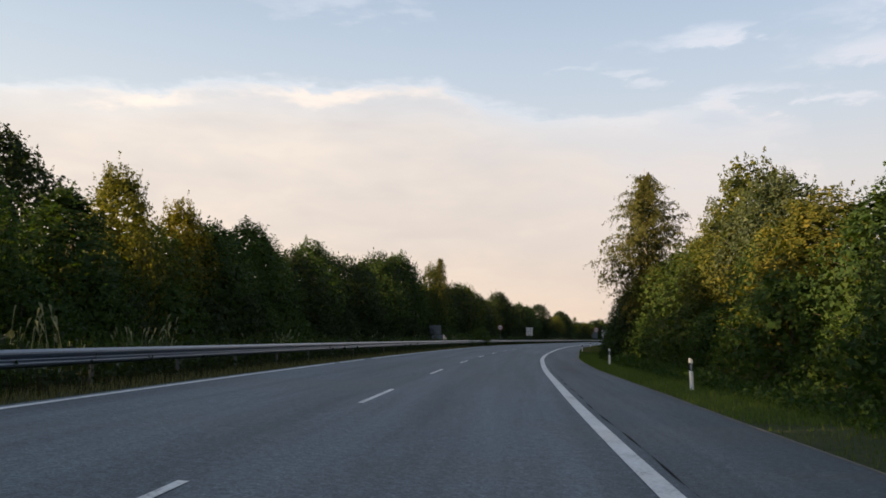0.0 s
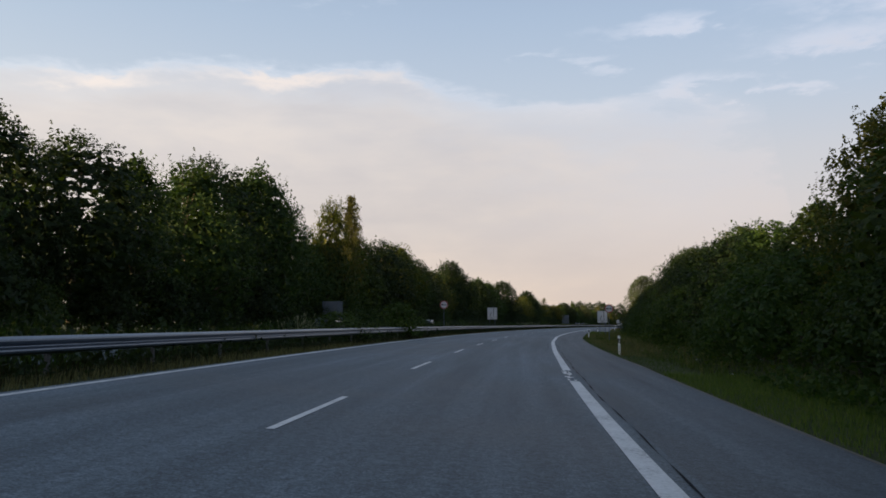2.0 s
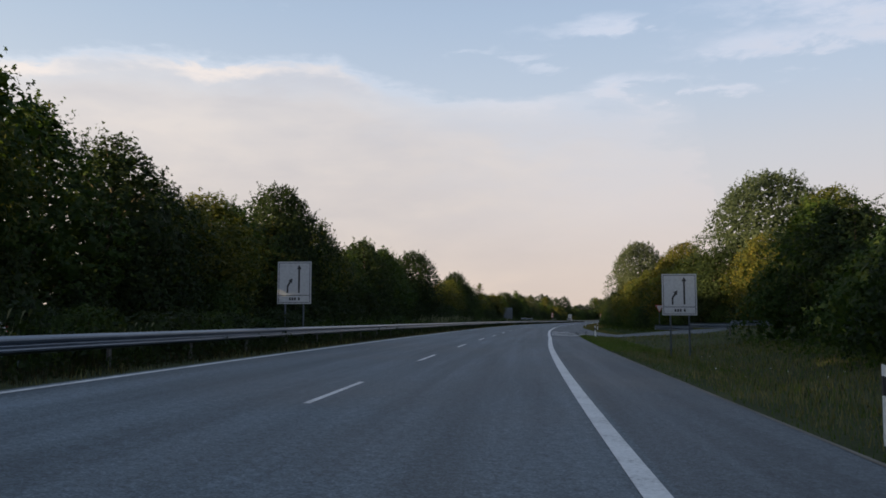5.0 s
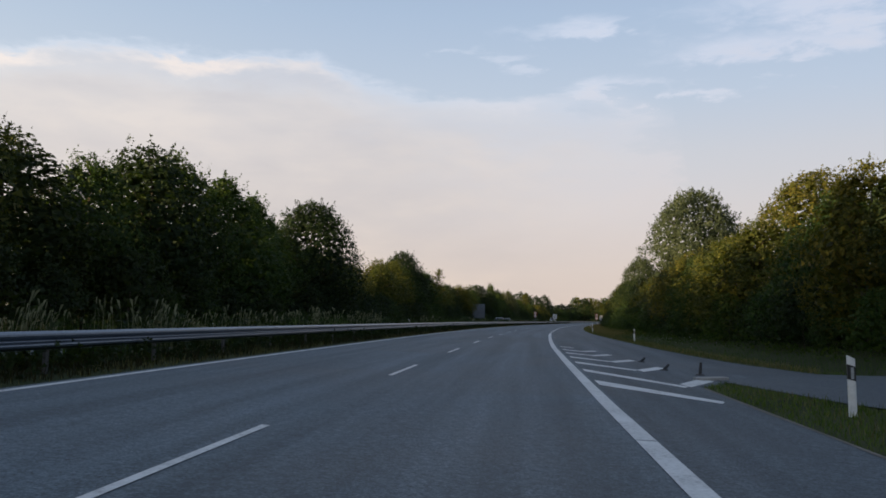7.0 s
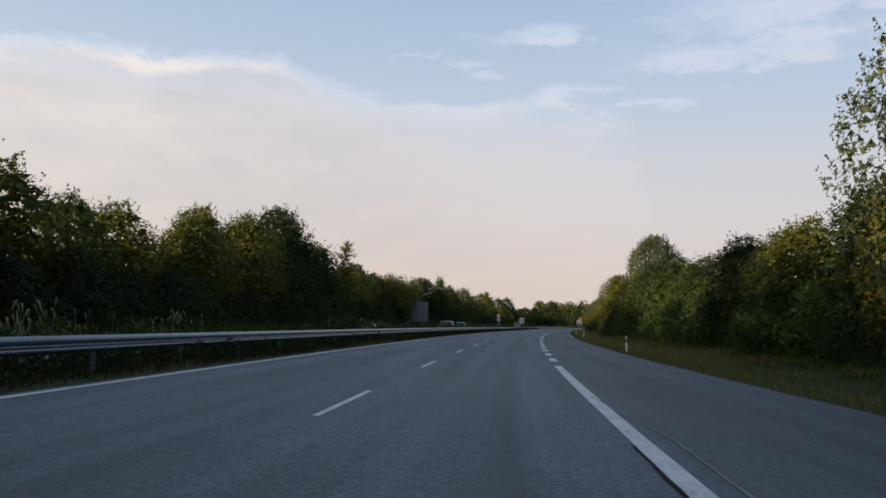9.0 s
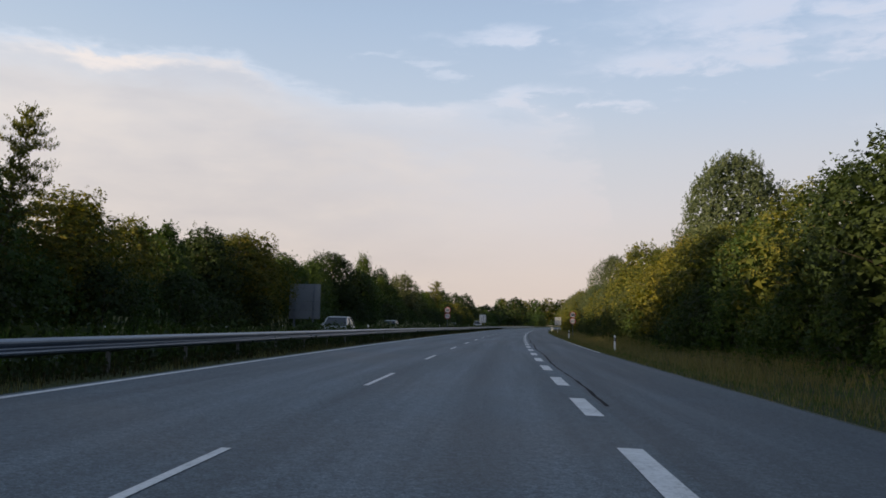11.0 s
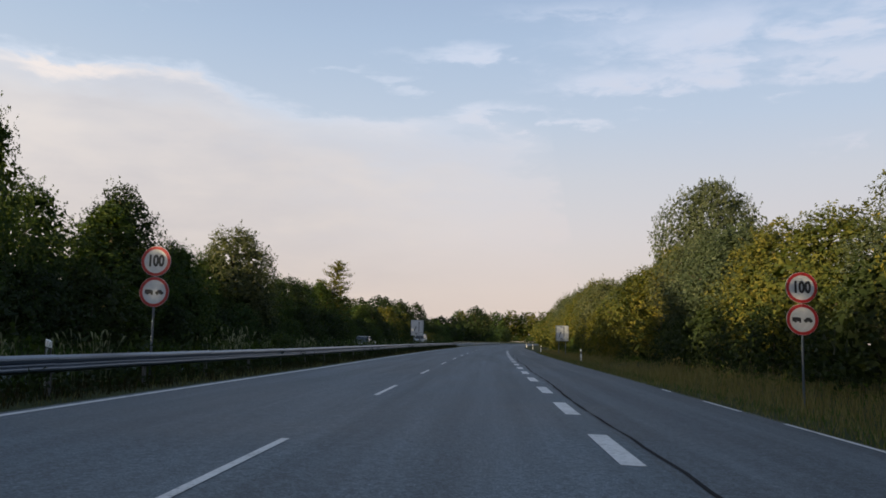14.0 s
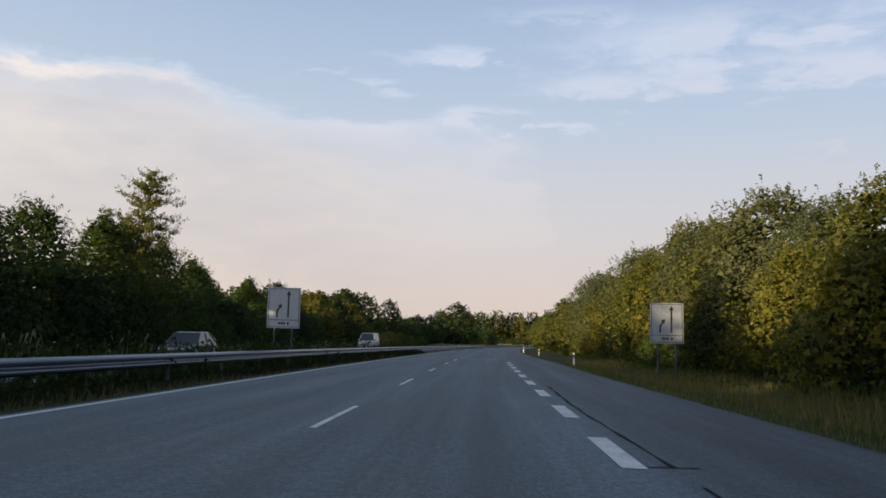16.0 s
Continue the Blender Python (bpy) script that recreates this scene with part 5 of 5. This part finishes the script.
    for x, y, h, r in ((-58, 630, 16.5, 6.5), (-67, 652, 18.5, 7.5), (-74, 677, 20.5, 9.0), (-84, 690, 20.0, 8.5), (-95, 706, 21.5, 9.5), (-108, 700, 20.0, 9.0), (-64, 735, 20.5, 7.0), (-31.5, 672, 16.8, 7.2), (-45, 726, 13.5, 6.0), (-52, 742, 14.0, 6.5), (-38, 734, 13.0, 6.0)):
        plant_xy(T_FAR, x, y, h, r, "large dark oak standing far off beyond the field", rnd)
    spots = []
    # three added rows on the left that keep low sun off the far road
    for k in range(24):
        spots.append((rnd.choice((T_BACK, T_BACK2)), *xy(520 + 5 * k, -40 - rnd.uniform(0, 9)), rnd.uniform(9.5, 10.5), 4.4, rnd.uniform(0, 6.28)))
        spots.append((rnd.choice((T_BACK, T_BACK2)), *xy(612 + 3.8 * k, -25 - rnd.uniform(0, 9)), rnd.uniform(7.0, 8.5), 3.8, rnd.uniform(0, 6.28)))
        spots.append((rnd.choice((T_BACK, T_BACK2)), *xy(500 + 6.5 * k, -56 - rnd.uniform(0, 9)), rnd.uniform(11, 12.5), 5.0, rnd.uniform(0, 6.28)))
    for k in range(30):
        h = rnd.uniform(10, 14)
        spots.append((rnd.choice((T_BACK, T_BACK2)), -40 - rnd.uniform(0, 90), 700 + rnd.uniform(0, 120), h, h * 0.46, rnd.uniform(0, 6.28)))
    for k in range(26):
        s, h = 700 + 9 * k, rnd.uniform(8, 13)
        spots.append((rnd.choice((T_BACK2, T_BACK3, T_BACK)), *xy(s, front(s) + 2 + rnd.uniform(0, 10)), h, h * 0.45, rnd.uniform(0, 6.28)))
        spots.append((rnd.choice((T_BACK2, T_BACK)), *xy(s, -23 - rnd.uniform(0, 14)), h * 0.9, h * 0.42, rnd.uniform(0, 6.28)))
    for k in range(34):
        h = 24 + 2.5 * math.sin(k * 1.7) + rnd.uniform(-1.5, 1.5)
        spots.append((rnd.choice((T_BACK3, T_BACK2, T_BACK3)), -58 + 3.6 * k, 962 + rnd.uniform(0, 26), h, h * 0.36, rnd.uniform(0, 6.28)))
    for k in range(26):
        spots.append((rnd.choice((T_BACK3, T_BACK2)), -62 + 5.0 * k, 953 + rnd.uniform(0, 4), rnd.uniform(5, 7), 4.5, rnd.uniform(0, 6.28)))
    wood_of("woods_ahead", spots, "distant green woods closing the view along the bend, with rows added to shade the road")
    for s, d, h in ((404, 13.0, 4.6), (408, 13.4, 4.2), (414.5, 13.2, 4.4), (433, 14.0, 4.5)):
        # shrubs whose yellow leaf colour stands in for sunlight
        plant(S_GOLD, s, d, h, h * 0.55, "yellow-green shrub with low sun put into its leaf colour", "shrubs at the wood's edge", rnd=rnd)
    plant(S_BUSH, 61.3, -6.0, 2.4, 2.0, "leafy green bush in the median behind the guard rail", "shrubs at the wood's edge", rnd=rnd)
    plant(S_BUSH, 48.0, -6.4, 1.6, 1.9, "leafy green bush in the median behind the guard rail", "shrubs at the wood's edge", rnd=rnd)
    plant(S_DARK, 11.2, 9.9, 4.9, 2.1, "dense dark green shrub below the birch", "shrubs at the wood's edge", rnd=rnd)
    for k in range(24):
        plant(rnd.choice((S_DARK, S_MID)), 71 + 2.3 * k + rnd.uniform(-0.6, 0.6), -6.6 - rnd.uniform(0, 0.3), rnd.uniform(1.0, 1.5), rnd.uniform(0.9, 1.3), "low dark green bush in the median behind the guard rail", "shrubs at the wood's edge", rnd=rnd)
    for s in (148, 197, 243, 292, 314, 371):
        plant(S_MID, s, -6.7, rnd.uniform(1.1, 1.5), 1.1, "low green bush in the median behind the guard rail", "shrubs at the wood's edge", rnd=rnd)


plant_all()


def ground_points(rng, n, s0, s1, f0, f1):
    """n places on the ground between two offsets, and their stations."""
    s = rng.uniform(s0, s1, n)
    lo = np.array([f0(v) for v in s])
    hi = np.array([f1(v) for v in s])
    d = lo + (hi - lo) * rng.uniform(0, 1, n)
    x, y = xy(s, d)
    z = np.array([gz(a, b) for a, b in zip(s, d)])
    return s, d, np.stack([x, y, z], 1)


def woodland(name, seed, n, s0, s1, f0, f1, top, leaf, mat, label, low=0.0):
    rng = np.random.default_rng(seed)
    s, d, P = ground_points(rng, n, s0, s1, f0, f1)
    hump = 0.80 + 0.20 * np.sin(s * 0.83 + np.sin(s * 0.31) * 2) * np.sin(d * 0.9 + s * 0.2)
    P[:, 2] += low + rng.uniform(0, 1, n) ** 0.8 * np.array([top(v) for v in s]) * hump
    ob = new(name, facets_mesh(name, leaf_facets(rng, P, leaf, 0.0, 0.7), mat))
    return tagged(ob, label, "woods", kind="stuff")


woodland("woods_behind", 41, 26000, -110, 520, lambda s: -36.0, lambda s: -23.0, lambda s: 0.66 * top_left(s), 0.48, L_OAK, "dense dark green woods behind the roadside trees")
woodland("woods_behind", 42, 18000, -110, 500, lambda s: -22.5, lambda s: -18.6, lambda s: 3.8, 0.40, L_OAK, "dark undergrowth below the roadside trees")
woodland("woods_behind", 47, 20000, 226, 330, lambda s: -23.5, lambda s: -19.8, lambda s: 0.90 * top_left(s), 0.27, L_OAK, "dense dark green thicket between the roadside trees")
woodland("woods_behind", 43, 40000, -110, 640, lambda s: front(s) + 6.0, lambda s: front(s) + 16.0, lambda s: 0.78 * top_right(s), 0.40, L_MID, "dense green woods behind the roadside trees")
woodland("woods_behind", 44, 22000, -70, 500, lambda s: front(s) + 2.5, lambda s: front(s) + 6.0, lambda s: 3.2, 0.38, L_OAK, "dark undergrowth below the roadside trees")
woodland("woods_ahead", 45, 7000, 480, 524, lambda s: -24.0, lambda s: -17.5, lambda s: 4.5, 0.4, L_MID, "distant green woods along the road")
woodland("woods_ahead", 46, 10000, 490, 660, lambda s: front(s), lambda s: front(s) + 6, lambda s: 4.0, 0.4, L_OLIVE, "distant green woods along the road")


# ---- grass ----
def blades(name, seed, n, s0, s1, f0, f1, h0, h1, width, mat, label, patchy=0.0, lean=0.35):
    rng = np.random.default_rng(seed)
    s, d, P = ground_points(rng, n, s0, s1, f0, f1)
    keep = ~on_ramp(s, d)
    s, d, P = s[keep], d[keep], P[keep]
    n = len(P)
    size = np.ones(n)
    if patchy:
        w = np.sin(s * 0.21 + 1.3) * np.sin(s * 0.057 + seed) + 0.6 * np.sin(s * 0.9 + d) + rng.normal(size=n) * 0.25
        keep = w > patchy - 1.0
        P, s, d, w = P[keep], s[keep], d[keep], w[keep]
        size = np.clip(0.55 + 0.45 * (w - patchy + 1.0), 0.4, 1.15)
        n = len(P)
    h = rng.uniform(h0, h1, n) * size
    a = rng.uniform(0, 6.283, n)
    side = np.stack([np.cos(a), np.sin(a), np.zeros(n)], 1) * (width * rng.uniform(0.6, 1.4, n))[:, None]
    b = rng.uniform(0, 6.283, n)
    tip = np.stack([np.cos(b) * lean * h, np.sin(b) * lean * h, h], 1) * rng.uniform(0.5, 1.0, n)[:, None]
    tip[:, 2] = h
    base = P - np.array([0, 0, 0.04])
    V = np.stack([base - side, base + side, base + tip], 1)
    ob = new(name, facets_mesh(name, V, mat))
    return tagged(ob, label, "grass", kind="stuff")


blades("verge_grass", 61, 40000, -50, 165, lambda s: edge(s) + 0.02, lambda s: edge(s) + 2.2, 0.05, 0.17, 0.011, G_GREEN, "short green roadside grass on the verge")
blades("verge_grass", 62, 34000, -50, 165, lambda s: edge(s) + 1.4, lambda s: front(s) + 1.2, 0.08, 0.28, 0.013, G_GREEN, "rough green grass before the shrubs")
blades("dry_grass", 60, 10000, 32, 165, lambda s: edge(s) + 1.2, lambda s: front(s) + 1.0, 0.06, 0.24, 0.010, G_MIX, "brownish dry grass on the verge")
blades("dry_grass", 56, 40000, 44, 165, lambda s: edge(s) + 0.3, lambda s: front(s) + 0.6, 0.06, 0.24, 0.011, G_TAWNY, "short tawny grass on the verge", 0.1)
blades("verge_grass", 84, 46000, -30, 34, lambda s: edge(s) + 0.02, lambda s: edge(s) + 2.4, 0.05, 0.19, 0.011, G_FRESH, "fresh green short grass on the verge")
blades("verge_grass", 86, 16000, 128, 172, lambda s: edge(s) + 0.02, lambda s: edge(s) + 2.6, 0.05, 0.17, 0.011, G_FRESH, "fresh green short grass on the verge")
blades("verge_grass", 63, 32000, 165, 450, lambda s: edge(s) + 0.5, lambda s: front(s) + 1.0, 0.08, 0.28, 0.012, G_GREEN, "rough green grass before the shrubs")
blades("dry_grass", 64, 56000, 225, 460, lambda s: edge(s) + 0.9, lambda s: front(s) + 0.9, 0.18, 0.55, 0.009, G_TAWNY, "tall tawny dry grass before the shrubs", 0.3)
blades("dry_grass", 58, 34000, 165, 450, lambda s: edge(s) + 0.05, lambda s: edge(s) + 1.6, 0.06, 0.24, 0.011, G_TAWNY, "short brownish grass on the verge")
blades("verge_grass", 65, 26000, 165, 450, lambda s: edge(s) + 0.02, lambda s: edge(s) + 1.2, 0.05, 0.17, 0.012, G_GREEN, "short green roadside grass on the verge")
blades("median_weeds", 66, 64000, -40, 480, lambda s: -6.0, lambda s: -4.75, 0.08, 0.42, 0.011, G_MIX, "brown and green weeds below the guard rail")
blades("median_grass", 67, 36000, -40, 480, lambda s: -7.35, lambda s: -5.75, 0.55, 1.15, 0.013, G_GREEN, "tall green weeds behind the guard rail", 0.35)


def tussocks(name, seed, stretches, mat, label):
    """Stands of tall bleached stalks with drooping heads."""
    rng = np.random.default_rng(seed)
    V = []
    for s0, s1, per_metre, h0, h1, d0, d1 in stretches:
        for k in range(int((s1 - s0) * per_metre * 0.75)):
            s, d = rng.uniform(s0, s1), rng.uniform(d0, d1)
            x, y = xy(s, d)
            foot = np.array([float(x), float(y), gz(s, d) - 0.05])
            lean, way = rng.uniform(0.03, 0.22), rng.uniform(0, 6.283)
            tall = rng.uniform(h0, h1)
            for j in range(int(rng.integers(7, 15))):
                h = tall * rng.uniform(0.55, 1.08)
                a = way + rng.normal() * 0.7
                ln = lean * rng.uniform(0.4, 1.5)
                b = foot + np.array([*rng.normal(size=2) * 0.16, 0.0])
                out = np.array([math.cos(a), math.sin(a), 0.0])
                mid = b + np.array([0, 0, 0.62 * h]) + out * ln * h * 0.35
                top = b + np.array([0, 0, h]) + out * ln * h
                tip = top + out * 0.05 * h + np.array([0, 0, 0.02 * h])
                side = np.array([-math.sin(a + 0.9), math.cos(a + 0.9), 0.0])
                w = rng.uniform(0.004, 0.008)
                V += [(b - side * w, b + side * w, mid + side * w), (b - side * w, mid + side * w, mid - side * w), (mid - side * w, mid + side * w, top),
                      (mid + (top - mid) * 0.6, top + side * 0.005, tip)]
    ob = new(name, facets_mesh(name, np.array(V), mat))
    return tagged(ob, label, "grass", kind="stuff")


MEDIAN_STANDS = ((-32, -28, 1.6, 1.0, 1.5), (-26.5, -22, 1.6, 1.0, 1.5), (-20, -13, 1.3, 0.9, 1.35), (1.5, 6.5, 0.8, 1.0, 1.5), (36, 43, 1.0, 1.0, 1.5), (6, 170, 0.15, 0.8, 1.3), (159, 166, 3.6, 1.05, 1.5), (166, 176, 2.6, 1.0, 1.4), (176, 195, 2.6, 1.0, 1.45), (211, 222, 1.6, 0.95, 1.35), (234, 240, 1.0, 0.9, 1.3), (243, 261, 1.9, 0.95, 1.35), (261, 310, 0.4, 0.8, 1.3), (312, 327, 4.0, 0.85, 1.3), (334, 354, 1.8, 0.9, 1.35), (362, 368, 3.0, 0.95, 1.4), (370, 392, 1.6, 0.85, 1.25), (392, 450, 1.0, 0.8, 1.2))
tussocks("dry_grass", 68, [q + (-7.2, -5.75) for q in MEDIAN_STANDS], G_STRAW, "tall pale dry grass behind the guard rail")
tussocks("dry_grass", 59, ((49.0, 50.6, 6.0, 0.5, 0.9, 7.4, 8.3), (20, 60, 0.5, 0.3, 0.6, 8.6, 10.4), (300, 340, 1.2, 0.5, 0.9, 9.8, 12.0), (360, 420, 1.2, 0.5, 0.9, 10.0, 12.2)), G_TAWNY, "tufts of dry grass on the verge")
blades("median_weeds", 57, 26000, -40, 480, lambda s: -5.2, lambda s: -4.62, 0.06, 0.30, 0.010, G_TAWNY, "dry brown grass below the guard rail", 0.6)
blades("median_weeds", 85, 16000, -40, 46, lambda s: -5.3, lambda s: -4.58, 0.06, 0.26, 0.010, G_TAWNY, "dry brown grass below the guard rail")
blades("opposite_grass", 69, 20000, -20, 480, lambda s: -17.5, lambda s: -15.2, 0.4, 1.0, 0.03, G_GREEN, "tall green grass beyond the other carriageway")


def leafy_weeds(name, seed, n, s0, s1, f0, f1, top, leaf, mat, label):
    rng = np.random.default_rng(seed)
    s, d, P = ground_points(rng, n, s0, s1, f0, f1)
    keep = ~on_ramp(s, d)
    s, d, P = s[keep], d[keep], P[keep]
    P[:, 2] += rng.uniform(0.03, 1, len(P)) ** 1.5 * top * (0.6 + 0.4 * np.sin(s * 1.3) * np.sin(d * 3 + s))
    ob = new(name, facets_mesh(name, leaf_facets(rng, P, leaf, 0.0, 0.85), mat))
    return tagged(ob, label, "weeds", kind="stuff")


leafy_weeds("leafy_weeds", 71, 13000, -44, 30, lambda s: edge(s) + 1.7, lambda s: edge(s) + 3.4, 0.6, 0.11, L_FRESH, "broad-leaved green weeds before the shrubs")
leafy_weeds("leafy_weeds", 76, 1500, -4, 22, lambda s: edge(s) + 1.6, lambda s: edge(s) + 3.0, 0.62, 0.27, L_FRESH, "large round-leaved green weeds at the foot of the shrubs")
leafy_weeds("leafy_weeds", 72, 14000, 30, 480, lambda s: front(s) - 1.0, lambda s: front(s) + 1.0, 0.7, 0.12, L_FRESH, "leafy green weeds before the shrubs")
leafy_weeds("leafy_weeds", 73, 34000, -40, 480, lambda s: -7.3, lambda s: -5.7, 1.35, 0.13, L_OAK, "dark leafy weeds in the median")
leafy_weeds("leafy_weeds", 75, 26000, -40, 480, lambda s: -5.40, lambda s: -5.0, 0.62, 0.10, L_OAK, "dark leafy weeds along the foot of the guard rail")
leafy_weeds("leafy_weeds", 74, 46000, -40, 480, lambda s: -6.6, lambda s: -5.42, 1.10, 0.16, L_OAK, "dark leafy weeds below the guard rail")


def flowers(seed, n, s0, s1, d0, d1, top):
    rng = np.random.default_rng(seed)
    s, d, P = ground_points(rng, n, s0, s1, lambda s: d0, lambda s: d1)
    P[:, 2] += rng.uniform(0.15, 1.0, n) * top
    ob = new("wild_flowers", facets_mesh("wild_flowers", leaf_facets(rng, P, 0.035, 0.0, 1.0, np.tile((0.0, -0.4, 1.0), (n, 1)), 0.4), M_WHITE))
    tagged(ob, "small white wild flowers in the grass", "flowers", kind="stuff")


flowers(81, 50, 20, 120, 8.3, 10.8, 0.45)
flowers(82, 160, 20, 330, -6.9, -5.8, 0.9)
flowers(83, 60, 190, 212, 11.5, 13.0, 0.5)

# ---- vehicles on the other carriageway ----
M_GLASS = plain("dark_glass", (0.03, 0.035, 0.04), 0.08)
M_TYRE = plain("tyre_rubber", (0.02, 0.02, 0.02), 0.8)
M_RIM = plain("wheel_rim", (0.45, 0.46, 0.48), 0.35, 0.7)
M_LAMP = plain("lamp_glass", (0.75, 0.76, 0.78), 0.12)
M_TAIL = plain("tail_glass", (0.35, 0.01, 0.01), 0.2)


def loft(bm, rings, close=True):
    rows = [[bm.verts.new(p) for p in ring] for ring in rings]
    n = len(rows[0])
    for a, b in zip(rows, rows[1:]):
        for i in range(n):
            j = (i + 1) % n
            bm.faces.new((a[i], a[j], b[j], b[i]))
    if close:
        bm.faces.new(rows[0][::-1])
        bm.faces.new(rows[-1])
    bmesh.ops.recalc_face_normals(bm, faces=bm.faces[:])
    return bm


def vehicle(name, label, s, d, paint, length, width, height, van=False):
    """Its nose points along local -y, towards the oncoming traffic's direction of travel."""
    v = thing(name, label, "van" if van else "car", at(s, d, zr(s, -4.45) + 0.07), "vehicles on the other carriageway")
    w, L = width / 2, length
    belt = height * (0.56 if not van else 0.58)
    hood = height * (0.50 if not van else 0.56)

    def section(y, z1, k):
        return [(-w * k * 0.90, y, 0.24), (-w * k, y, 0.42), (-w * k, y, z1 - 0.14), (-w * k * 0.93, y, z1), (w * k * 0.93, y, z1), (w * k, y, z1 - 0.14), (w * k, y, 0.42), (w * k * 0.90, y, 0.24)]
    ys = [(-L / 2, hood * 0.72, 0.80), (-L / 2 + 0.12, hood * 0.88, 0.92), (-L / 2 + 0.9, hood, 1.0), (-L * 0.20, belt, 1.0), (L * 0.25, belt + 0.02, 1.0), (L / 2 - 0.25, belt + 0.02, 0.98), (L / 2, belt - 0.10, 0.90)]
    bm = bmesh.new()
    loft(bm, [section(*q) for q in ys])
    body = part("body", bm, paint, v)
    # glazed cabin and roof
    if van:
        stations = ((-L * 0.30, -L * 0.20), (L * 0.46, L * 0.485))
    else:
        stations = ((-L * 0.22, -L * 0.06), (L * 0.26, L * 0.43))
    (rf0, fb), (rb, rb0) = (stations[0][1], stations[0][0]), stations[1]
    bm = bmesh.new()
    low = [(-w * 0.94, fb, belt - 0.02), (w * 0.94, fb, belt - 0.02), (w * 0.94, rb0, belt), (-w * 0.94, rb0, belt)]
    high = [(-w * 0.74, rf0, height - 0.05), (w * 0.74, rf0, height - 0.05), (w * 0.74, rb, height - 0.05), (-w * 0.74, rb, height - 0.05)]
    loft(bm, [low, high])
    part("window_glass", bm, M_GLASS, v, "dark glazing")
    bm = bmesh.new()
    r0 = [(-w * 0.76, rf0 - 0.05, height - 0.06), (w * 0.76, rf0 - 0.05, height - 0.06), (w * 0.76, rb + 0.06, height - 0.06), (-w * 0.76, rb + 0.06, height - 0.06)]
    r1 = [(-w * 0.66, rf0 + 0.18, height), (w * 0.66, rf0 + 0.18, height), (w * 0.66, rb - 0.15, height), (-w * 0.66, rb - 0.15, height)]
    loft(bm, [r0, r1])
    part("roof", bm, paint, v)
    for x in (-1, 1):
        for (y0, z0, y1, z1) in ((fb, belt, rf0, height - 0.05), (rb0, belt, rb, height - 0.05), ((fb + rb0) / 2, belt, (rf0 + rb) / 2, height - 0.05)):
            bm = bmesh.new()
            tube(bm, (x * w * 0.945, y0, z0), (x * w * 0.75, y1, z1), 0.045, 0.04, 6)
            part("pillar", bm, paint, v)
        for y in (-L * 0.31, L * 0.30):
            bm = bmesh.new()
            tube(bm, (x * (w - 0.19), y, 0.31), (x * (w + 0.01), y, 0.31), 0.31, 0.31, 20)
            wheel = part("wheel", bm, M_TYRE, v, "black tyre")
            bm = bmesh.new()
            tube(bm, (x * (w + 0.008), y, 0.31), (x * (w + 0.02), y, 0.31), 0.19, 0.16, 16)
            part("rim", bm, M_RIM, wheel, "grey rim")
        bm = bmesh.new()
        box(bm, min(x * w * 0.50, x * w * 0.80), max(x * w * 0.50, x * w * 0.80), -L / 2 - 0.01, -L / 2 + 0.14, hood * 0.60, hood * 0.76, 0.02)
        part("headlight", bm, M_LAMP, v, "clear headlight")
        bm = bmesh.new()
        box(bm, min(x * w * 0.70, x * w * 0.92), max(x * w * 0.70, x * w * 0.92), L / 2 - 0.10, L / 2 + 0.01, belt - 0.30, belt - 0.05, 0.02)
        part("tail_light", bm, M_TAIL, v, "red tail light")
        bm = bmesh.new()
        box(bm, min(x * w, x * (w + 0.17)), max(x * w, x * (w + 0.17)), fb - 0.02 + 0.25, fb + 0.12 + 0.25, belt, belt + 0.13, 0.03)
        part("wing_mirror", bm, paint, v)
    bm = bmesh.new()
    box(bm, -0.26, 0.26, -L / 2 - 0.015, -L / 2 + 0.02, 0.40, 0.51, 0.004)
    part("plate", bm, M_WHITE, v, "blank white plate")
    return v


P_SILVER = plain("paint_silver", (0.10, 0.105, 0.11), 0.25, 0.5)
P_WHITE = plain("paint_white", (0.50, 0.51, 0.51), 0.3)
P_GREY = plain("paint_pale_grey", (0.30, 0.32, 0.33), 0.3, 0.3)
vehicle("car", "silver car on the far carriageway beside the trees", 70.0, -13.2, P_SILVER, 4.4, 1.8, 1.40)
vehicle("car", "white car on the far carriageway beyond the median", 111.0, -13.2, P_WHITE, 4.4, 1.8, 1.42)
vehicle("car", "pale grey car on the far carriageway beyond the median", 356.5, -13.2, P_GREY, 4.4, 1.8, 1.46)
vehicle("car", "dark grey estate car on the far carriageway", 433.0, -13.4, P_SILVER, 4.6, 1.8, 1.36)
vehicle("van", "white van on the far carriageway", 494.0, -13.4, P_WHITE, 5.6, 2.0, 2.15, True)
vehicle("car", "pale grey car on the far carriageway", 310.9, -9.4, P_GREY, 4.5, 1.8, 1.46)
